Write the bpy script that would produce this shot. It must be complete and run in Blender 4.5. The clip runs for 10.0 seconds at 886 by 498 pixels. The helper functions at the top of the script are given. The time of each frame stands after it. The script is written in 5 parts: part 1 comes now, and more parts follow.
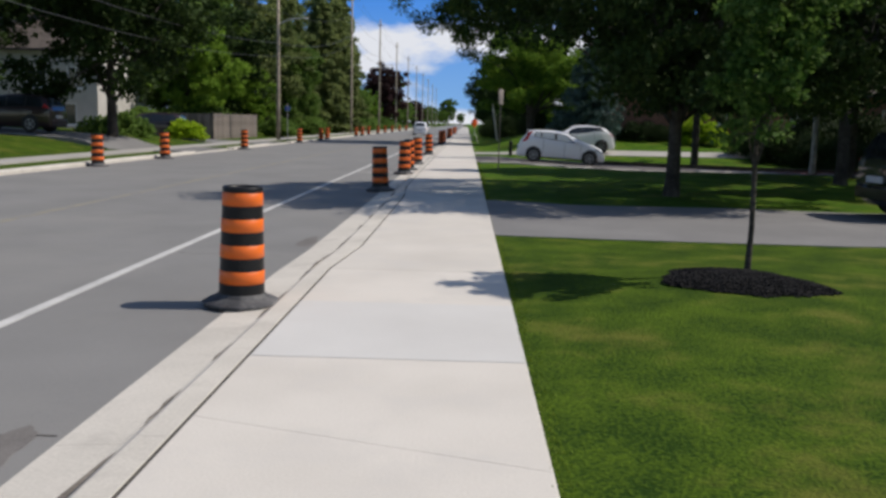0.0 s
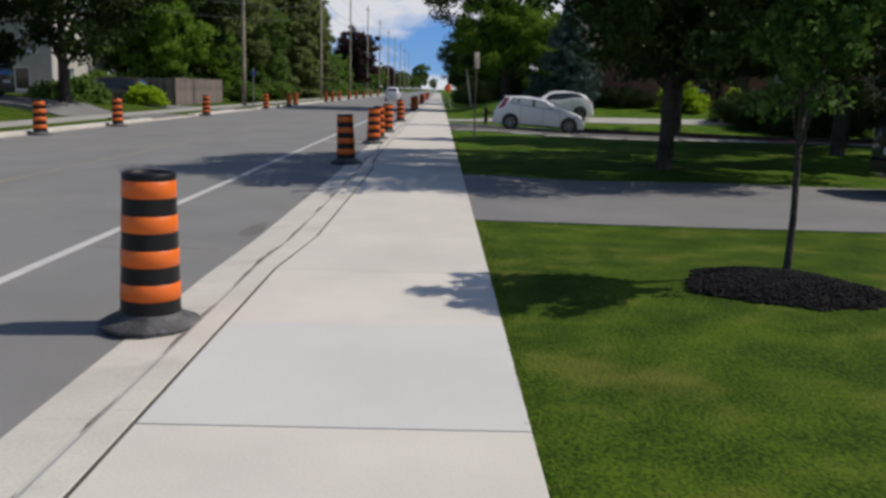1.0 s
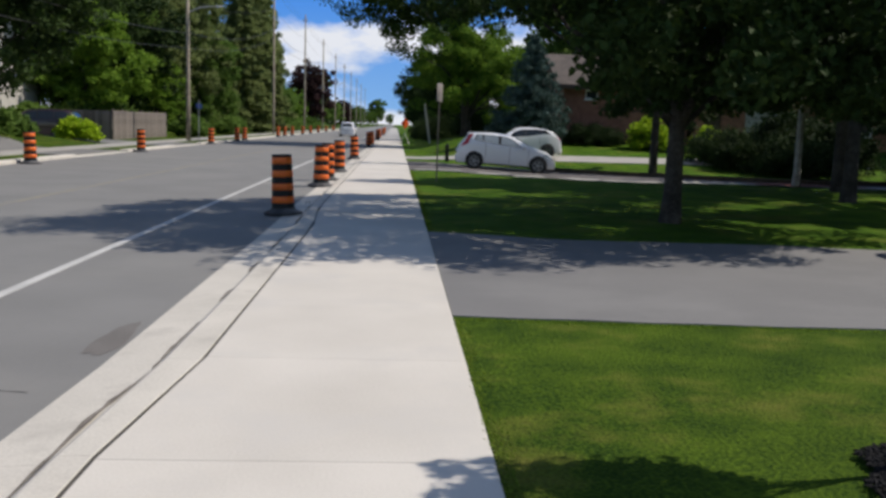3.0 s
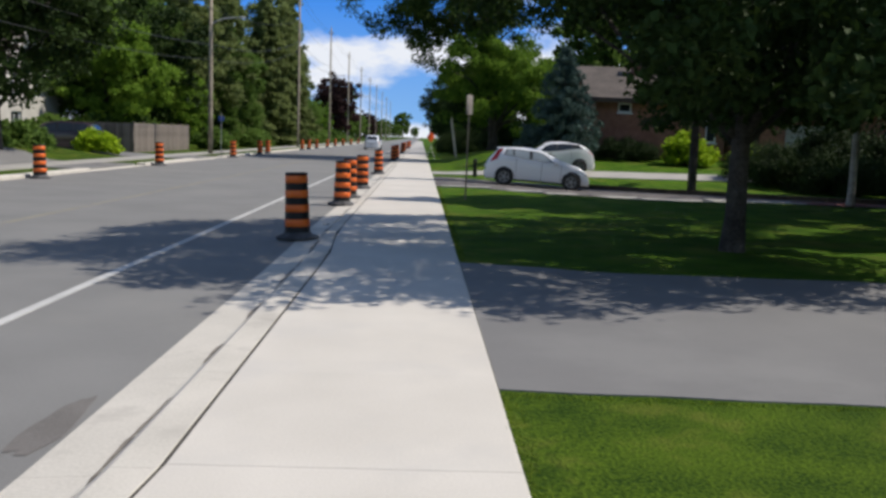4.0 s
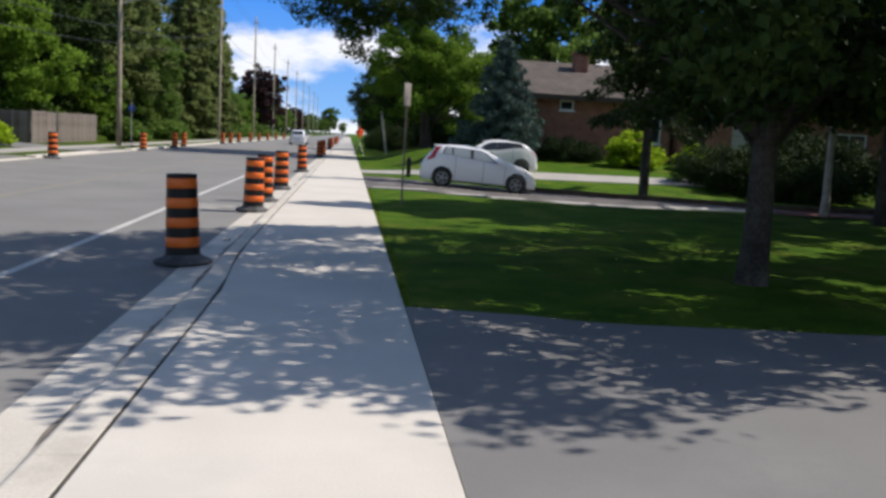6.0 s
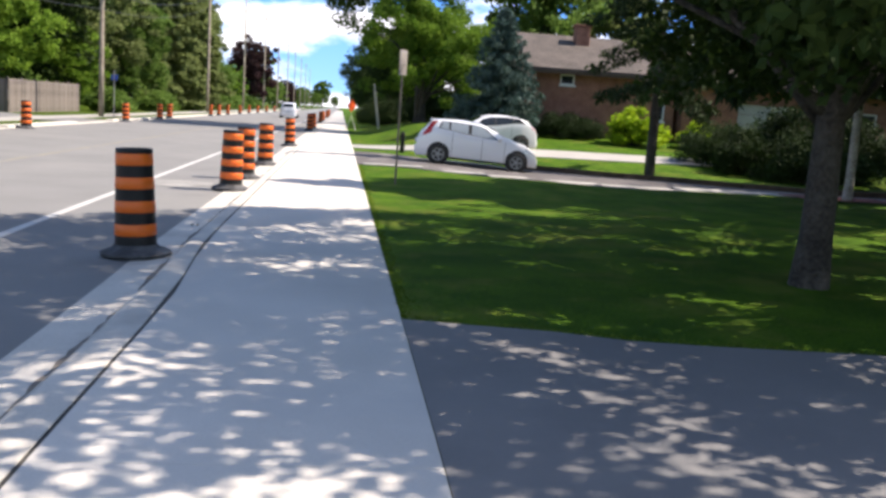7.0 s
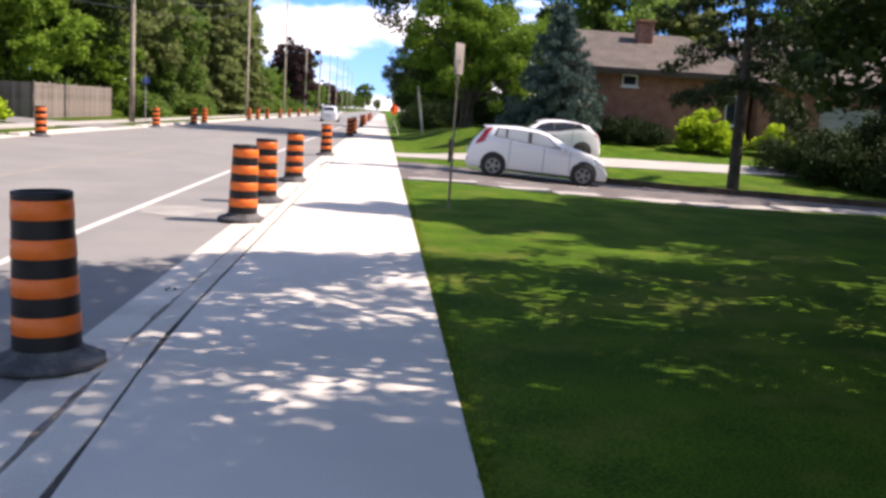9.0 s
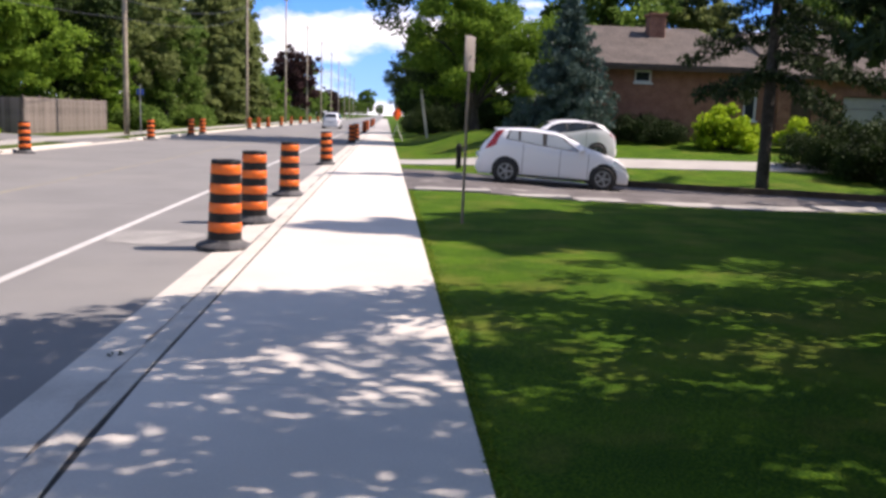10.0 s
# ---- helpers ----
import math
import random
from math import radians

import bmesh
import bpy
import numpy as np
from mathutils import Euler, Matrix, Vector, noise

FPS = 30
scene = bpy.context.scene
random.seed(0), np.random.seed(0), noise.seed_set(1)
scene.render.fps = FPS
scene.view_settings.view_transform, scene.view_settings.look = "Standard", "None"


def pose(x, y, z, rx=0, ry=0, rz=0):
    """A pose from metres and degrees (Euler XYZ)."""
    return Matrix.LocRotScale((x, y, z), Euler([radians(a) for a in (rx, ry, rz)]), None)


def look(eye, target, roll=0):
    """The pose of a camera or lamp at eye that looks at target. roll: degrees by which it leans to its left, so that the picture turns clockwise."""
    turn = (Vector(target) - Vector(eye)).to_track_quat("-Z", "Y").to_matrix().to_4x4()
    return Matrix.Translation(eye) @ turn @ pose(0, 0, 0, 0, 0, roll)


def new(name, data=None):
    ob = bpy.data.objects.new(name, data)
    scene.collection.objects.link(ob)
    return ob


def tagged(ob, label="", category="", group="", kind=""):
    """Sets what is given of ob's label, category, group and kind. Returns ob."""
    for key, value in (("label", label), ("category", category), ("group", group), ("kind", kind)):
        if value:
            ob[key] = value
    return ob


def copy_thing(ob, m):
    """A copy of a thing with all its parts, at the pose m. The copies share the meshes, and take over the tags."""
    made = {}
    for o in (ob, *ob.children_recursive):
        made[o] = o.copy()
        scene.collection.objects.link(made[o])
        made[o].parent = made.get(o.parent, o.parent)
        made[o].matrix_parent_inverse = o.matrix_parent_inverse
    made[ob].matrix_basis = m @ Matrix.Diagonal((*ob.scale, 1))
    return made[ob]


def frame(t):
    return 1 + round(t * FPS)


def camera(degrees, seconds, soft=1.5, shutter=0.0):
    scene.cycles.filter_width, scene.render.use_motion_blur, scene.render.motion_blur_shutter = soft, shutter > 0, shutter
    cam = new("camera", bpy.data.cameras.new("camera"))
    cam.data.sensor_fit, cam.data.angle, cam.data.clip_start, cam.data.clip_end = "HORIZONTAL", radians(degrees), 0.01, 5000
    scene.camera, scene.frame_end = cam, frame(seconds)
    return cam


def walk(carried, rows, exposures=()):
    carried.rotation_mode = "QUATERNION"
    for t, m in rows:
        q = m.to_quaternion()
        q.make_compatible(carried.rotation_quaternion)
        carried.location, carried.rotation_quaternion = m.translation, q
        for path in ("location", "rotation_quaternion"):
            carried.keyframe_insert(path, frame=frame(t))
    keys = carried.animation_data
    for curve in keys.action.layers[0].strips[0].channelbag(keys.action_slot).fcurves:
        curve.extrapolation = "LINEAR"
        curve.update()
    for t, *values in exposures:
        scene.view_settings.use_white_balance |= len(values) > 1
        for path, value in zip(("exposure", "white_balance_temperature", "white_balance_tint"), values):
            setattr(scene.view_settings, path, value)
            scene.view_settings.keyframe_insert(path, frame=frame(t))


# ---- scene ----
cam = camera(52.7, 10.0, 3.0)
PATH = [
    (0, (-0.022, 0.146, 1.615), (-0.068, 2.126, 1.336), 1.3),
    (0.5, (-0.018, 1.128, 1.585), (-0.048, 3.095, 1.225), 0.9),
    (1, (-0.054, 2.031, 1.615), (-0.038, 4.0, 1.263), 1.4),
    (1.5, (-0.076, 2.937, 1.599), (-0.001, 4.912, 1.293), 0.1),
    (2, (-0.112, 3.935, 1.577), (0.033, 5.912, 1.315), 0.7),
    (2.5, (-0.067, 4.825, 1.578), (0.037, 6.812, 1.381), 1.7),
    (2.7, (-0.075, 5.185, 1.6), (0.036, 7.162, 1.32), 1.84),
    (3.8, (-0.13, 7.11, 1.63), (-0.024, 9.093, 1.389), 1.6),
    (4, (-0.137, 7.464, 1.645), (-0.08, 9.448, 1.399), 2.0),
    (4.5, (-0.159, 8.387, 1.612), (-0.061, 10.356, 1.277), 1.6),
    (5, (-0.194, 9.305, 1.591), (-0.08, 11.28, 1.296), 2.7),
    (5.5, (-0.17, 10.092, 1.594), (0.013, 12.058, 1.272), 2.2),
    (5.7, (-0.165, 10.45, 1.6), (0.033, 12.423, 1.337), 2.23),
    (6.8, (-0.119, 12.406, 1.604), (0.142, 14.375, 1.375), 5.4),
    (7, (-0.101, 12.741, 1.553), (0.14, 14.704, 1.255), 3.8),
    (7.5, (-0.113, 13.667, 1.57), (0.126, 15.63, 1.272), 4.3),
    (8, (-0.088, 14.605, 1.555), (0.107, 16.572, 1.253), 3.6),
    (8.5, (-0.119, 15.532, 1.553), (0.064, 17.491, 1.194), 4.1),
    (9, (-0.094, 16.441, 1.627), (0.055, 18.413, 1.328), 3.6),
    (9.5, (-0.107, 17.47, 1.593), (0.12, 19.439, 1.329), 3.2),
    (10, (-0.082, 18.298, 1.613), (0.052, 20.272, 1.321), 1.9),
]
EXPOSURES = [(0.0, -0.12, 6680, 11), (0.5, -0.24, 6680, 11), (1.0, -0.28, 6680, 11), (1.5, -0.34, 6640, 10), (2.0, -0.28, 6680, 11), (2.5, -0.2, 6680, 11), (3.8, 0.11, 6600, 10), (4.0, 0.04, 6600, 10), (4.5, -0.03, 6680, 11), (5.0, -0.2, 6680, 11), (5.5, -0.08, 6680, 11),
             (7.0, 1.05, 7000, 15), (7.5, 1.3, 7450, 21), (8.5, 1.25, 7450, 22), (9.0, 1.1, 7300, 22), (9.5, 0.9, 7150, 22), (10.0, 0.8, 7050, 22)]
walk(cam, [(t, look(e, g, r)) for t, e, g, r in PATH], EXPOSURES)

# ---- world, sun ----
SUN = Vector((1.0, 0.10, 1.19)).normalized()
world = bpy.data.worlds.new("world")
scene.world = world
world.use_nodes = True
wn = world.node_tree.nodes
wl = world.node_tree.links
sky = wn.new("ShaderNodeTexSky")
sky.sky_type = 'NISHITA'
sky.sun_disc = False
sky.sun_elevation = radians(50)
sky.sun_rotation = radians(84)
sky.air_density, sky.dust_density, sky.ozone_density = 1.0, 0.6, 2.5
wn["Background"].inputs[1].default_value = 0.125
wl.new(sky.outputs[0], wn["Background"].inputs[0])
sun = new("sun", bpy.data.lights.new("sun", 'SUN'))
sun.data.energy, sun.data.angle, sun.data.color = 4.5, radians(0.55), (1.0, 0.945, 0.86)
sun.matrix_world = look(SUN * 200, (0, 0, 0))

# ---- materials ----
def material(name):
    m = bpy.data.materials.new(name)
    m.use_nodes = True
    return m, m.node_tree.nodes, m.node_tree.links, m.node_tree.nodes["Principled BSDF"]


def surface(name, dark, light, coarse=1.5, fine=40.0, rough=0.8, bump=0.2, metal=0.0, space="Object", mix=0.5, third=None, third_scale=0.3,
            third_lo=0.5, third_hi=0.7, random=0.0, coat=0.0, bump_dist=0.01):
    """Two-scale noise between two base colours, with bump; third: patches of another colour."""
    m, nodes, links, bsdf = material(name)
    if space == "World":
        geo = nodes.new("ShaderNodeNewGeometry")
        place = geo.outputs["Position"]
    else:
        tc = nodes.new("ShaderNodeTexCoord")
        place = tc.outputs["Object"]
    n1, n2 = nodes.new("ShaderNodeTexNoise"), nodes.new("ShaderNodeTexNoise")
    for n, s, d in ((n1, coarse, 4), (n2, fine, 3)):
        n.inputs["Scale"].default_value, n.inputs["Detail"].default_value = s, d
        links.new(place, n.inputs["Vector"])
    blend = nodes.new("ShaderNodeMath")
    blend.operation = 'MULTIPLY_ADD'
    sub = nodes.new("ShaderNodeMath")
    sub.operation = 'SUBTRACT'
    links.new(n2.outputs["Fac"], sub.inputs[0])
    sub.inputs[1].default_value = 0.5
    links.new(sub.outputs[0], blend.inputs[0])
    blend.inputs[1].default_value = mix * 2
    links.new(n1.outputs["Fac"], blend.inputs[2])
    fac = blend.outputs[0]
    if random:
        info = nodes.new("ShaderNodeObjectInfo")
        add = nodes.new("ShaderNodeMath")
        add.operation = 'MULTIPLY_ADD'
        links.new(info.outputs["Random"], add.inputs[0])
        add.inputs[1].default_value = random
        links.new(fac, add.inputs[2])
        fac = add.outputs[0]
    ramp = nodes.new("ShaderNodeValToRGB")
    ramp.color_ramp.elements[0].position, ramp.color_ramp.elements[1].position = 0.25, 0.75
    ramp.color_ramp.elements[0].color, ramp.color_ramp.elements[1].color = (*dark, 1), (*light, 1)
    links.new(fac, ramp.inputs[0])
    colour = ramp.outputs[0]
    if third:
        n3 = nodes.new("ShaderNodeTexNoise")
        n3.inputs["Scale"].default_value, n3.inputs["Detail"].default_value = third_scale, 6
        n3.inputs["Roughness"].default_value = 0.65
        links.new(place, n3.inputs["Vector"])
        r3 = nodes.new("ShaderNodeValToRGB")
        r3.color_ramp.elements[0].position, r3.color_ramp.elements[1].position = third_lo, third_hi
        links.new(n3.outputs["Fac"], r3.inputs[0])
        mx = nodes.new("ShaderNodeMix")
        mx.data_type = 'RGBA'
        links.new(r3.outputs[0], mx.inputs[0])
        links.new(colour, mx.inputs[6])
        mx.inputs[7].default_value = (*third, 1)
        colour = mx.outputs[2]
    links.new(colour, bsdf.inputs["Base Color"])
    bsdf.inputs["Roughness"].default_value, bsdf.inputs["Metallic"].default_value = rough, metal
    bsdf.inputs["Coat Weight"].default_value = coat
    if bump:
        b = nodes.new("ShaderNodeBump")
        b.inputs["Strength"].default_value, b.inputs["Distance"].default_value = bump, bump_dist
        links.new(n2.outputs["Fac"], b.inputs["Height"])
        links.new(b.outputs[0], bsdf.inputs["Normal"])
    return m


def foliage(name, dark, light, through_light=0.35, rough=0.7):
    """Leaves: colour by leaf, some light through them."""
    m, nodes, links, bsdf = material(name)
    geo = nodes.new("ShaderNodeNewGeometry")
    info = nodes.new("ShaderNodeObjectInfo")
    tc = nodes.new("ShaderNodeTexCoord")
    n1 = nodes.new("ShaderNodeTexNoise")
    n1.inputs["Scale"].default_value = 0.6
    links.new(tc.outputs["Object"], n1.inputs["Vector"])
    a = nodes.new("ShaderNodeMath")
    a.operation = 'MULTIPLY_ADD'
    links.new(geo.outputs["Random Per Island"], a.inputs[0])
    a.inputs[1].default_value = 0.55
    links.new(n1.outputs["Fac"], a.inputs[2])
    b = nodes.new("ShaderNodeMath")
    b.operation = 'MULTIPLY_ADD'
    links.new(info.outputs["Random"], b.inputs[0])
    b.inputs[1].default_value = 0.25
    links.new(a.outputs[0], b.inputs[2])
    ramp = nodes.new("ShaderNodeValToRGB")
    ramp.color_ramp.elements[0].position, ramp.color_ramp.elements[1].position = 0.45, 1.15
    ramp.color_ramp.elements[1].position = 1.0
    ramp.color_ramp.elements[0].color, ramp.color_ramp.elements[1].color = (*dark, 1), (*light, 1)
    links.new(b.outputs[0], ramp.inputs[0])
    links.new(ramp.outputs[0], bsdf.inputs["Base Color"])
    bsdf.inputs["Roughness"].default_value = rough
    bsdf.inputs["Specular IOR Level"].default_value = 0.14
    tr = nodes.new("ShaderNodeBsdfTranslucent")
    links.new(ramp.outputs[0], tr.inputs["Color"])
    mx = nodes.new("ShaderNodeMixShader")
    mx.inputs[0].default_value = through_light
    links.new(bsdf.outputs[0], mx.inputs[1])
    links.new(tr.outputs[0], mx.inputs[2])
    links.new(mx.outputs[0], nodes["Material Output"].inputs["Surface"])
    return m


def plain(name, colour, rough=0.5, metal=0.0, coat=0.0, transmission=0.0, emission=0.0):
    m, nodes, links, bsdf = material(name)
    bsdf.inputs["Base Color"].default_value = (*colour, 1)
    bsdf.inputs["Roughness"].default_value, bsdf.inputs["Metallic"].default_value = rough, metal
    bsdf.inputs["Coat Weight"].default_value = coat
    bsdf.inputs["Transmission Weight"].default_value = transmission
    return m


M_ASPHALT = surface("asphalt", (0.165, 0.161, 0.155), (0.205, 0.2, 0.193), 0.6, 90, 0.85, 0.35, space="World", mix=0.5, third=(0.215, 0.208, 0.196), third_scale=0.25)
M_DRIVE = surface("drive_asphalt", (0.152, 0.148, 0.147), (0.182, 0.177, 0.174), 0.8, 110, 0.85, 0.4, space="World", mix=0.55, third=(0.195, 0.19, 0.186), third_scale=0.4)
M_PATCHED = surface("patched_asphalt", (0.06, 0.052, 0.05), (0.15, 0.135, 0.13), 0.9, 60, 0.9, 0.5, space="World", mix=0.5, third=(0.3, 0.28, 0.26), third_scale=0.8, third_lo=0.56, third_hi=0.68)
M_CONCRETE = surface("new_concrete", (0.50, 0.465, 0.415), (0.60, 0.56, 0.505), 0.8, 60, 0.8, 0.15, space="World", mix=0.3, random=0.12, third=(0.52, 0.49, 0.45), third_scale=0.9)
M_SLAB = surface("pale_concrete", (0.50, 0.485, 0.46), (0.575, 0.56, 0.535), 0.8, 60, 0.8, 0.15, space="World", mix=0.3)
M_KERB = surface("kerb_concrete", (0.46, 0.43, 0.38), (0.58, 0.54, 0.48), 1.2, 50, 0.85, 0.2, space="World", mix=0.4, random=0.1, third=(0.4, 0.37, 0.33), third_scale=1.6, third_lo=0.55, third_hi=0.75)
M_OLDCONC = surface("old_concrete", (0.28, 0.265, 0.245), (0.39, 0.37, 0.34), 0.7, 50, 0.85, 0.2, space="World", mix=0.4)
M_JOINT = surface("joint_filler", (0.03, 0.028, 0.025), (0.08, 0.07, 0.06), 3, 60, 0.95, 0.2, space="World")
M_DIRT = surface("kerb_dirt", (0.1, 0.085, 0.07), (0.24, 0.21, 0.18), 4, 60, 0.95, 0.3, space="World")
M_LINE = surface("road_paint", (0.42, 0.415, 0.40), (0.56, 0.55, 0.53), 2, 60, 0.7, 0.15, space="World", third=(0.3, 0.295, 0.29), third_scale=5, third_lo=0.58, third_hi=0.72)
M_LAWN = surface("lawn", (0.016, 0.04, 0.003), (0.074, 0.122, 0.008), 1.6, 42, 0.95, 0.7, space="World", mix=0.7, third=(0.135, 0.122, 0.028), third_scale=0.8, third_lo=0.52, third_hi=0.76, bump_dist=0.04)
M_LAWN.node_tree.nodes["Principled BSDF"].inputs["Specular IOR Level"].default_value = 0.1
M_LUSH = surface("greener_lawn", (0.022, 0.07, 0.004), (0.085, 0.165, 0.008), 1.1, 55, 0.95, 0.9, space="World", mix=0.8, third=(0.16, 0.17, 0.03), third_scale=0.8, third_lo=0.5, third_hi=0.76, bump_dist=0.04)
M_LUSH.node_tree.nodes["Principled BSDF"].inputs["Specular IOR Level"].default_value = 0.1
M_GRASS = foliage("grass_blade", (0.06, 0.12, 0.01), (0.17, 0.24, 0.03), 0.5)
M_MULCH = surface("black_mulch", (0.004, 0.004, 0.004), (0.016, 0.015, 0.016), 8, 60, 0.85, 0.6, bump_dist=0.02)
M_MULCH.node_tree.nodes["Principled BSDF"].inputs["Specular IOR Level"].default_value = 0.2
M_ORANGE = surface("orange_sheeting", (0.62, 0.095, 0.007), (0.78, 0.15, 0.012), 3, 60, 0.45, 0.05, mix=0.25, random=0.25, third=(0.42, 0.1, 0.03), third_scale=4, third_lo=0.6, third_hi=0.78)
M_BLACKP = surface("black_plastic", (0.005, 0.005, 0.006), (0.014, 0.014, 0.015), 4, 60, 0.45, 0.1, random=0.2)
M_BLACKP.node_tree.nodes["Principled BSDF"].inputs["Specular IOR Level"].default_value = 0.25
M_RUBBER = surface("rubber", (0.025, 0.025, 0.028), (0.07, 0.07, 0.074), 5, 60, 0.75, 0.3, third=(0.14, 0.137, 0.135), third_scale=4)
M_WHITE = plain("white_car_paint", (0.78, 0.79, 0.82), 0.3, 0.0, 0.8)
M_BLACKCAR = plain("black_car_paint", (0.012, 0.012, 0.014), 0.25, 0.0, 0.8)
M_REDCAR = plain("maroon_car_paint", (0.022, 0.008, 0.01), 0.3, 0.0, 0.8)
M_GLASS = plain("dark_car_glass", (0.018, 0.022, 0.026), 0.06, 0.0, 0.3)
# opaque; its pale tone stands for the light seen through the panes
M_LIGHTGLASS = plain("pale_car_glass", (0.26, 0.3, 0.33), 0.08, 0.0, 0.3)
M_RED = plain("tail_lens", (0.5, 0.02, 0.015), 0.2, 0.0, 0.6)
M_LENS = plain("head_lens", (0.55, 0.57, 0.6), 0.12, 0.4, 0.6)
M_TYRE = surface("tyre", (0.012, 0.012, 0.012), (0.03, 0.03, 0.03), 10, 80, 0.8, 0.2)
M_RIM = plain("alloy", (0.3, 0.31, 0.33), 0.4, 0.8)
M_TRIM = plain("black_trim", (0.015, 0.015, 0.016), 0.6)
M_PLATE = plain("plate", (0.55, 0.57, 0.6), 0.5)
M_BARK = surface("bark", (0.022, 0.018, 0.015), (0.075, 0.062, 0.052), 3, 22, 0.95, 1.0, bump_dist=0.05, third=(0.1, 0.09, 0.078), third_scale=2.5)
M_BIRCH = surface("pale_bark", (0.22, 0.2, 0.18), (0.5, 0.48, 0.44), 4, 25, 0.9, 0.6, bump_dist=0.03)
M_POLE = surface("pole_wood", (0.2, 0.165, 0.125), (0.36, 0.31, 0.24), 3, 30, 0.9, 0.6, space="World", bump_dist=0.02)
M_FENCE = surface("fence_wood", (0.06, 0.05, 0.042), (0.22, 0.185, 0.16), 1.2, 25, 0.9, 0.5, random=0.35, bump_dist=0.02, third=(0.05, 0.042, 0.036), third_scale=1.4, third_lo=0.52, third_hi=0.7)
M_BRICK = surface("brick", (0.2, 0.085, 0.055), (0.34, 0.16, 0.105), 2.5, 14, 0.9, 0.5, mix=0.6, bump_dist=0.02)
M_ROOF = surface("shingle", (0.055, 0.045, 0.038), (0.11, 0.088, 0.076), 1.2, 9, 0.95, 0.6, mix=0.6, bump_dist=0.03)
M_SIDING = surface("pale_siding", (0.40, 0.38, 0.34), (0.5, 0.48, 0.44), 1, 20, 0.7, 0.1)
M_WPAINT = surface("white_paint", (0.68, 0.68, 0.66), (0.8, 0.8, 0.78), 2, 30, 0.6, 0.1)
M_PANE = plain("window_pane", (0.03, 0.035, 0.04), 0.05, 0.0, 0.3)
M_GALV = surface("galvanised", (0.33, 0.33, 0.33), (0.48, 0.48, 0.47), 4, 40, 0.5, 0.1, metal=0.6)
M_RUST = surface("weathered_post", (0.14, 0.12, 0.09), (0.24, 0.2, 0.16), 5, 40, 0.8, 0.2)
M_SIGNBACK = surface("sign_back", (0.28, 0.25, 0.235), (0.38, 0.345, 0.325), 3, 30, 0.6, 0.1)
M_GREYPOST = surface("grey_post", (0.42, 0.42, 0.38), (0.56, 0.56, 0.52), 3, 30, 0.8, 0.2)
M_WIRE = plain("wire", (0.03, 0.03, 0.03), 0.6)
M_BLUE = plain("blue_sign", (0.03, 0.08, 0.35), 0.5)
M_SIGNORANGE = plain("sign_orange", (0.95, 0.12, 0.02), 0.5)
M_TIMBER = surface("timber_edge", (0.05, 0.032, 0.022), (0.11, 0.075, 0.05), 3, 30, 0.95, 0.5)
M_REDMULCH = surface("red_mulch", (0.13, 0.035, 0.025), (0.22, 0.07, 0.05), 6, 50, 0.95, 0.6)
L_MAPLE = foliage("maple_leaf", (0.009, 0.022, 0.006), (0.034, 0.06, 0.013), 0.2)
L_BRIGHT = foliage("bright_leaf", (0.06, 0.135, 0.014), (0.2, 0.32, 0.04), 0.45)
L_MID = foliage("green_leaf", (0.05, 0.1, 0.018), (0.15, 0.24, 0.05), 0.48)
L_SAPLING = foliage("sapling_leaf", (0.036, 0.085, 0.015), (0.135, 0.22, 0.05), 0.4)
L_OLIVE = foliage("olive_leaf", (0.088, 0.125, 0.04), (0.22, 0.265, 0.095), 0.5)
L_OVER = foliage("overhang_leaf", (0.018, 0.042, 0.008), (0.07, 0.115, 0.022), 0.25)
L_COPPER = foliage("copper_leaf", (0.018, 0.01, 0.01), (0.06, 0.03, 0.03), 0.2)
L_SPRUCE = foliage("blue_needle", (0.02, 0.05, 0.038), (0.085, 0.135, 0.115), 0.1)
L_DARKNEEDLE = foliage("dark_needle", (0.012, 0.026, 0.01), (0.046, 0.07, 0.025), 0.13)
L_LIME = foliage("lime_leaf", (0.16, 0.28, 0.012), (0.40, 0.54, 0.03), 0.45)
L_YEW = foliage("yew_needle", (0.007, 0.018, 0.005), (0.036, 0.062, 0.016), 0.15)

# ---- mesh helpers ----
def link_mesh(name, me, mat, parent=None, label="", smooth=False):
    if mat:
        me.materials.append(mat)
    if smooth:
        me.polygons.foreach_set("use_smooth", [True] * len(me.polygons))
    ob = new(name, me)
    if parent:
        ob.parent = parent
    if label:
        ob["label"] = label
    return ob


def part(name, bm, mat, parent=None, label="", smooth=False):
    me = bpy.data.meshes.new(name)
    bmesh.ops.recalc_face_normals(bm, faces=bm.faces)
    bm.to_mesh(me)
    bm.free()
    return link_mesh(name, me, mat, parent, label, smooth)


def raw(name, verts, faces, mat, parent=None, label="", smooth=False):
    me = bpy.data.meshes.new(name)
    me.from_pydata(verts, [], faces)
    return link_mesh(name, me, mat, parent, label, smooth)


def empty(name, m):
    ob = new(name)
    ob.matrix_basis = m
    return ob


def add_box(bm, lo, hi, bevel=0.0):
    x0, y0, z0 = lo
    x1, y1, z1 = hi
    vs = [bm.verts.new(p) for p in ((x0, y0, z0), (x1, y0, z0), (x1, y1, z0), (x0, y1, z0), (x0, y0, z1), (x1, y0, z1), (x1, y1, z1), (x0, y1, z1))]
    fs = [bm.faces.new([vs[i] for i in q]) for q in ((3, 2, 1, 0), (4, 5, 6, 7), (0, 1, 5, 4), (1, 2, 6, 5), (2, 3, 7, 6), (3, 0, 4, 7))]
    if bevel:
        es = {e for f in fs for e in f.edges}
        bmesh.ops.bevel(bm, geom=list(es), offset=bevel, segments=1, affect='EDGES')
    return bm


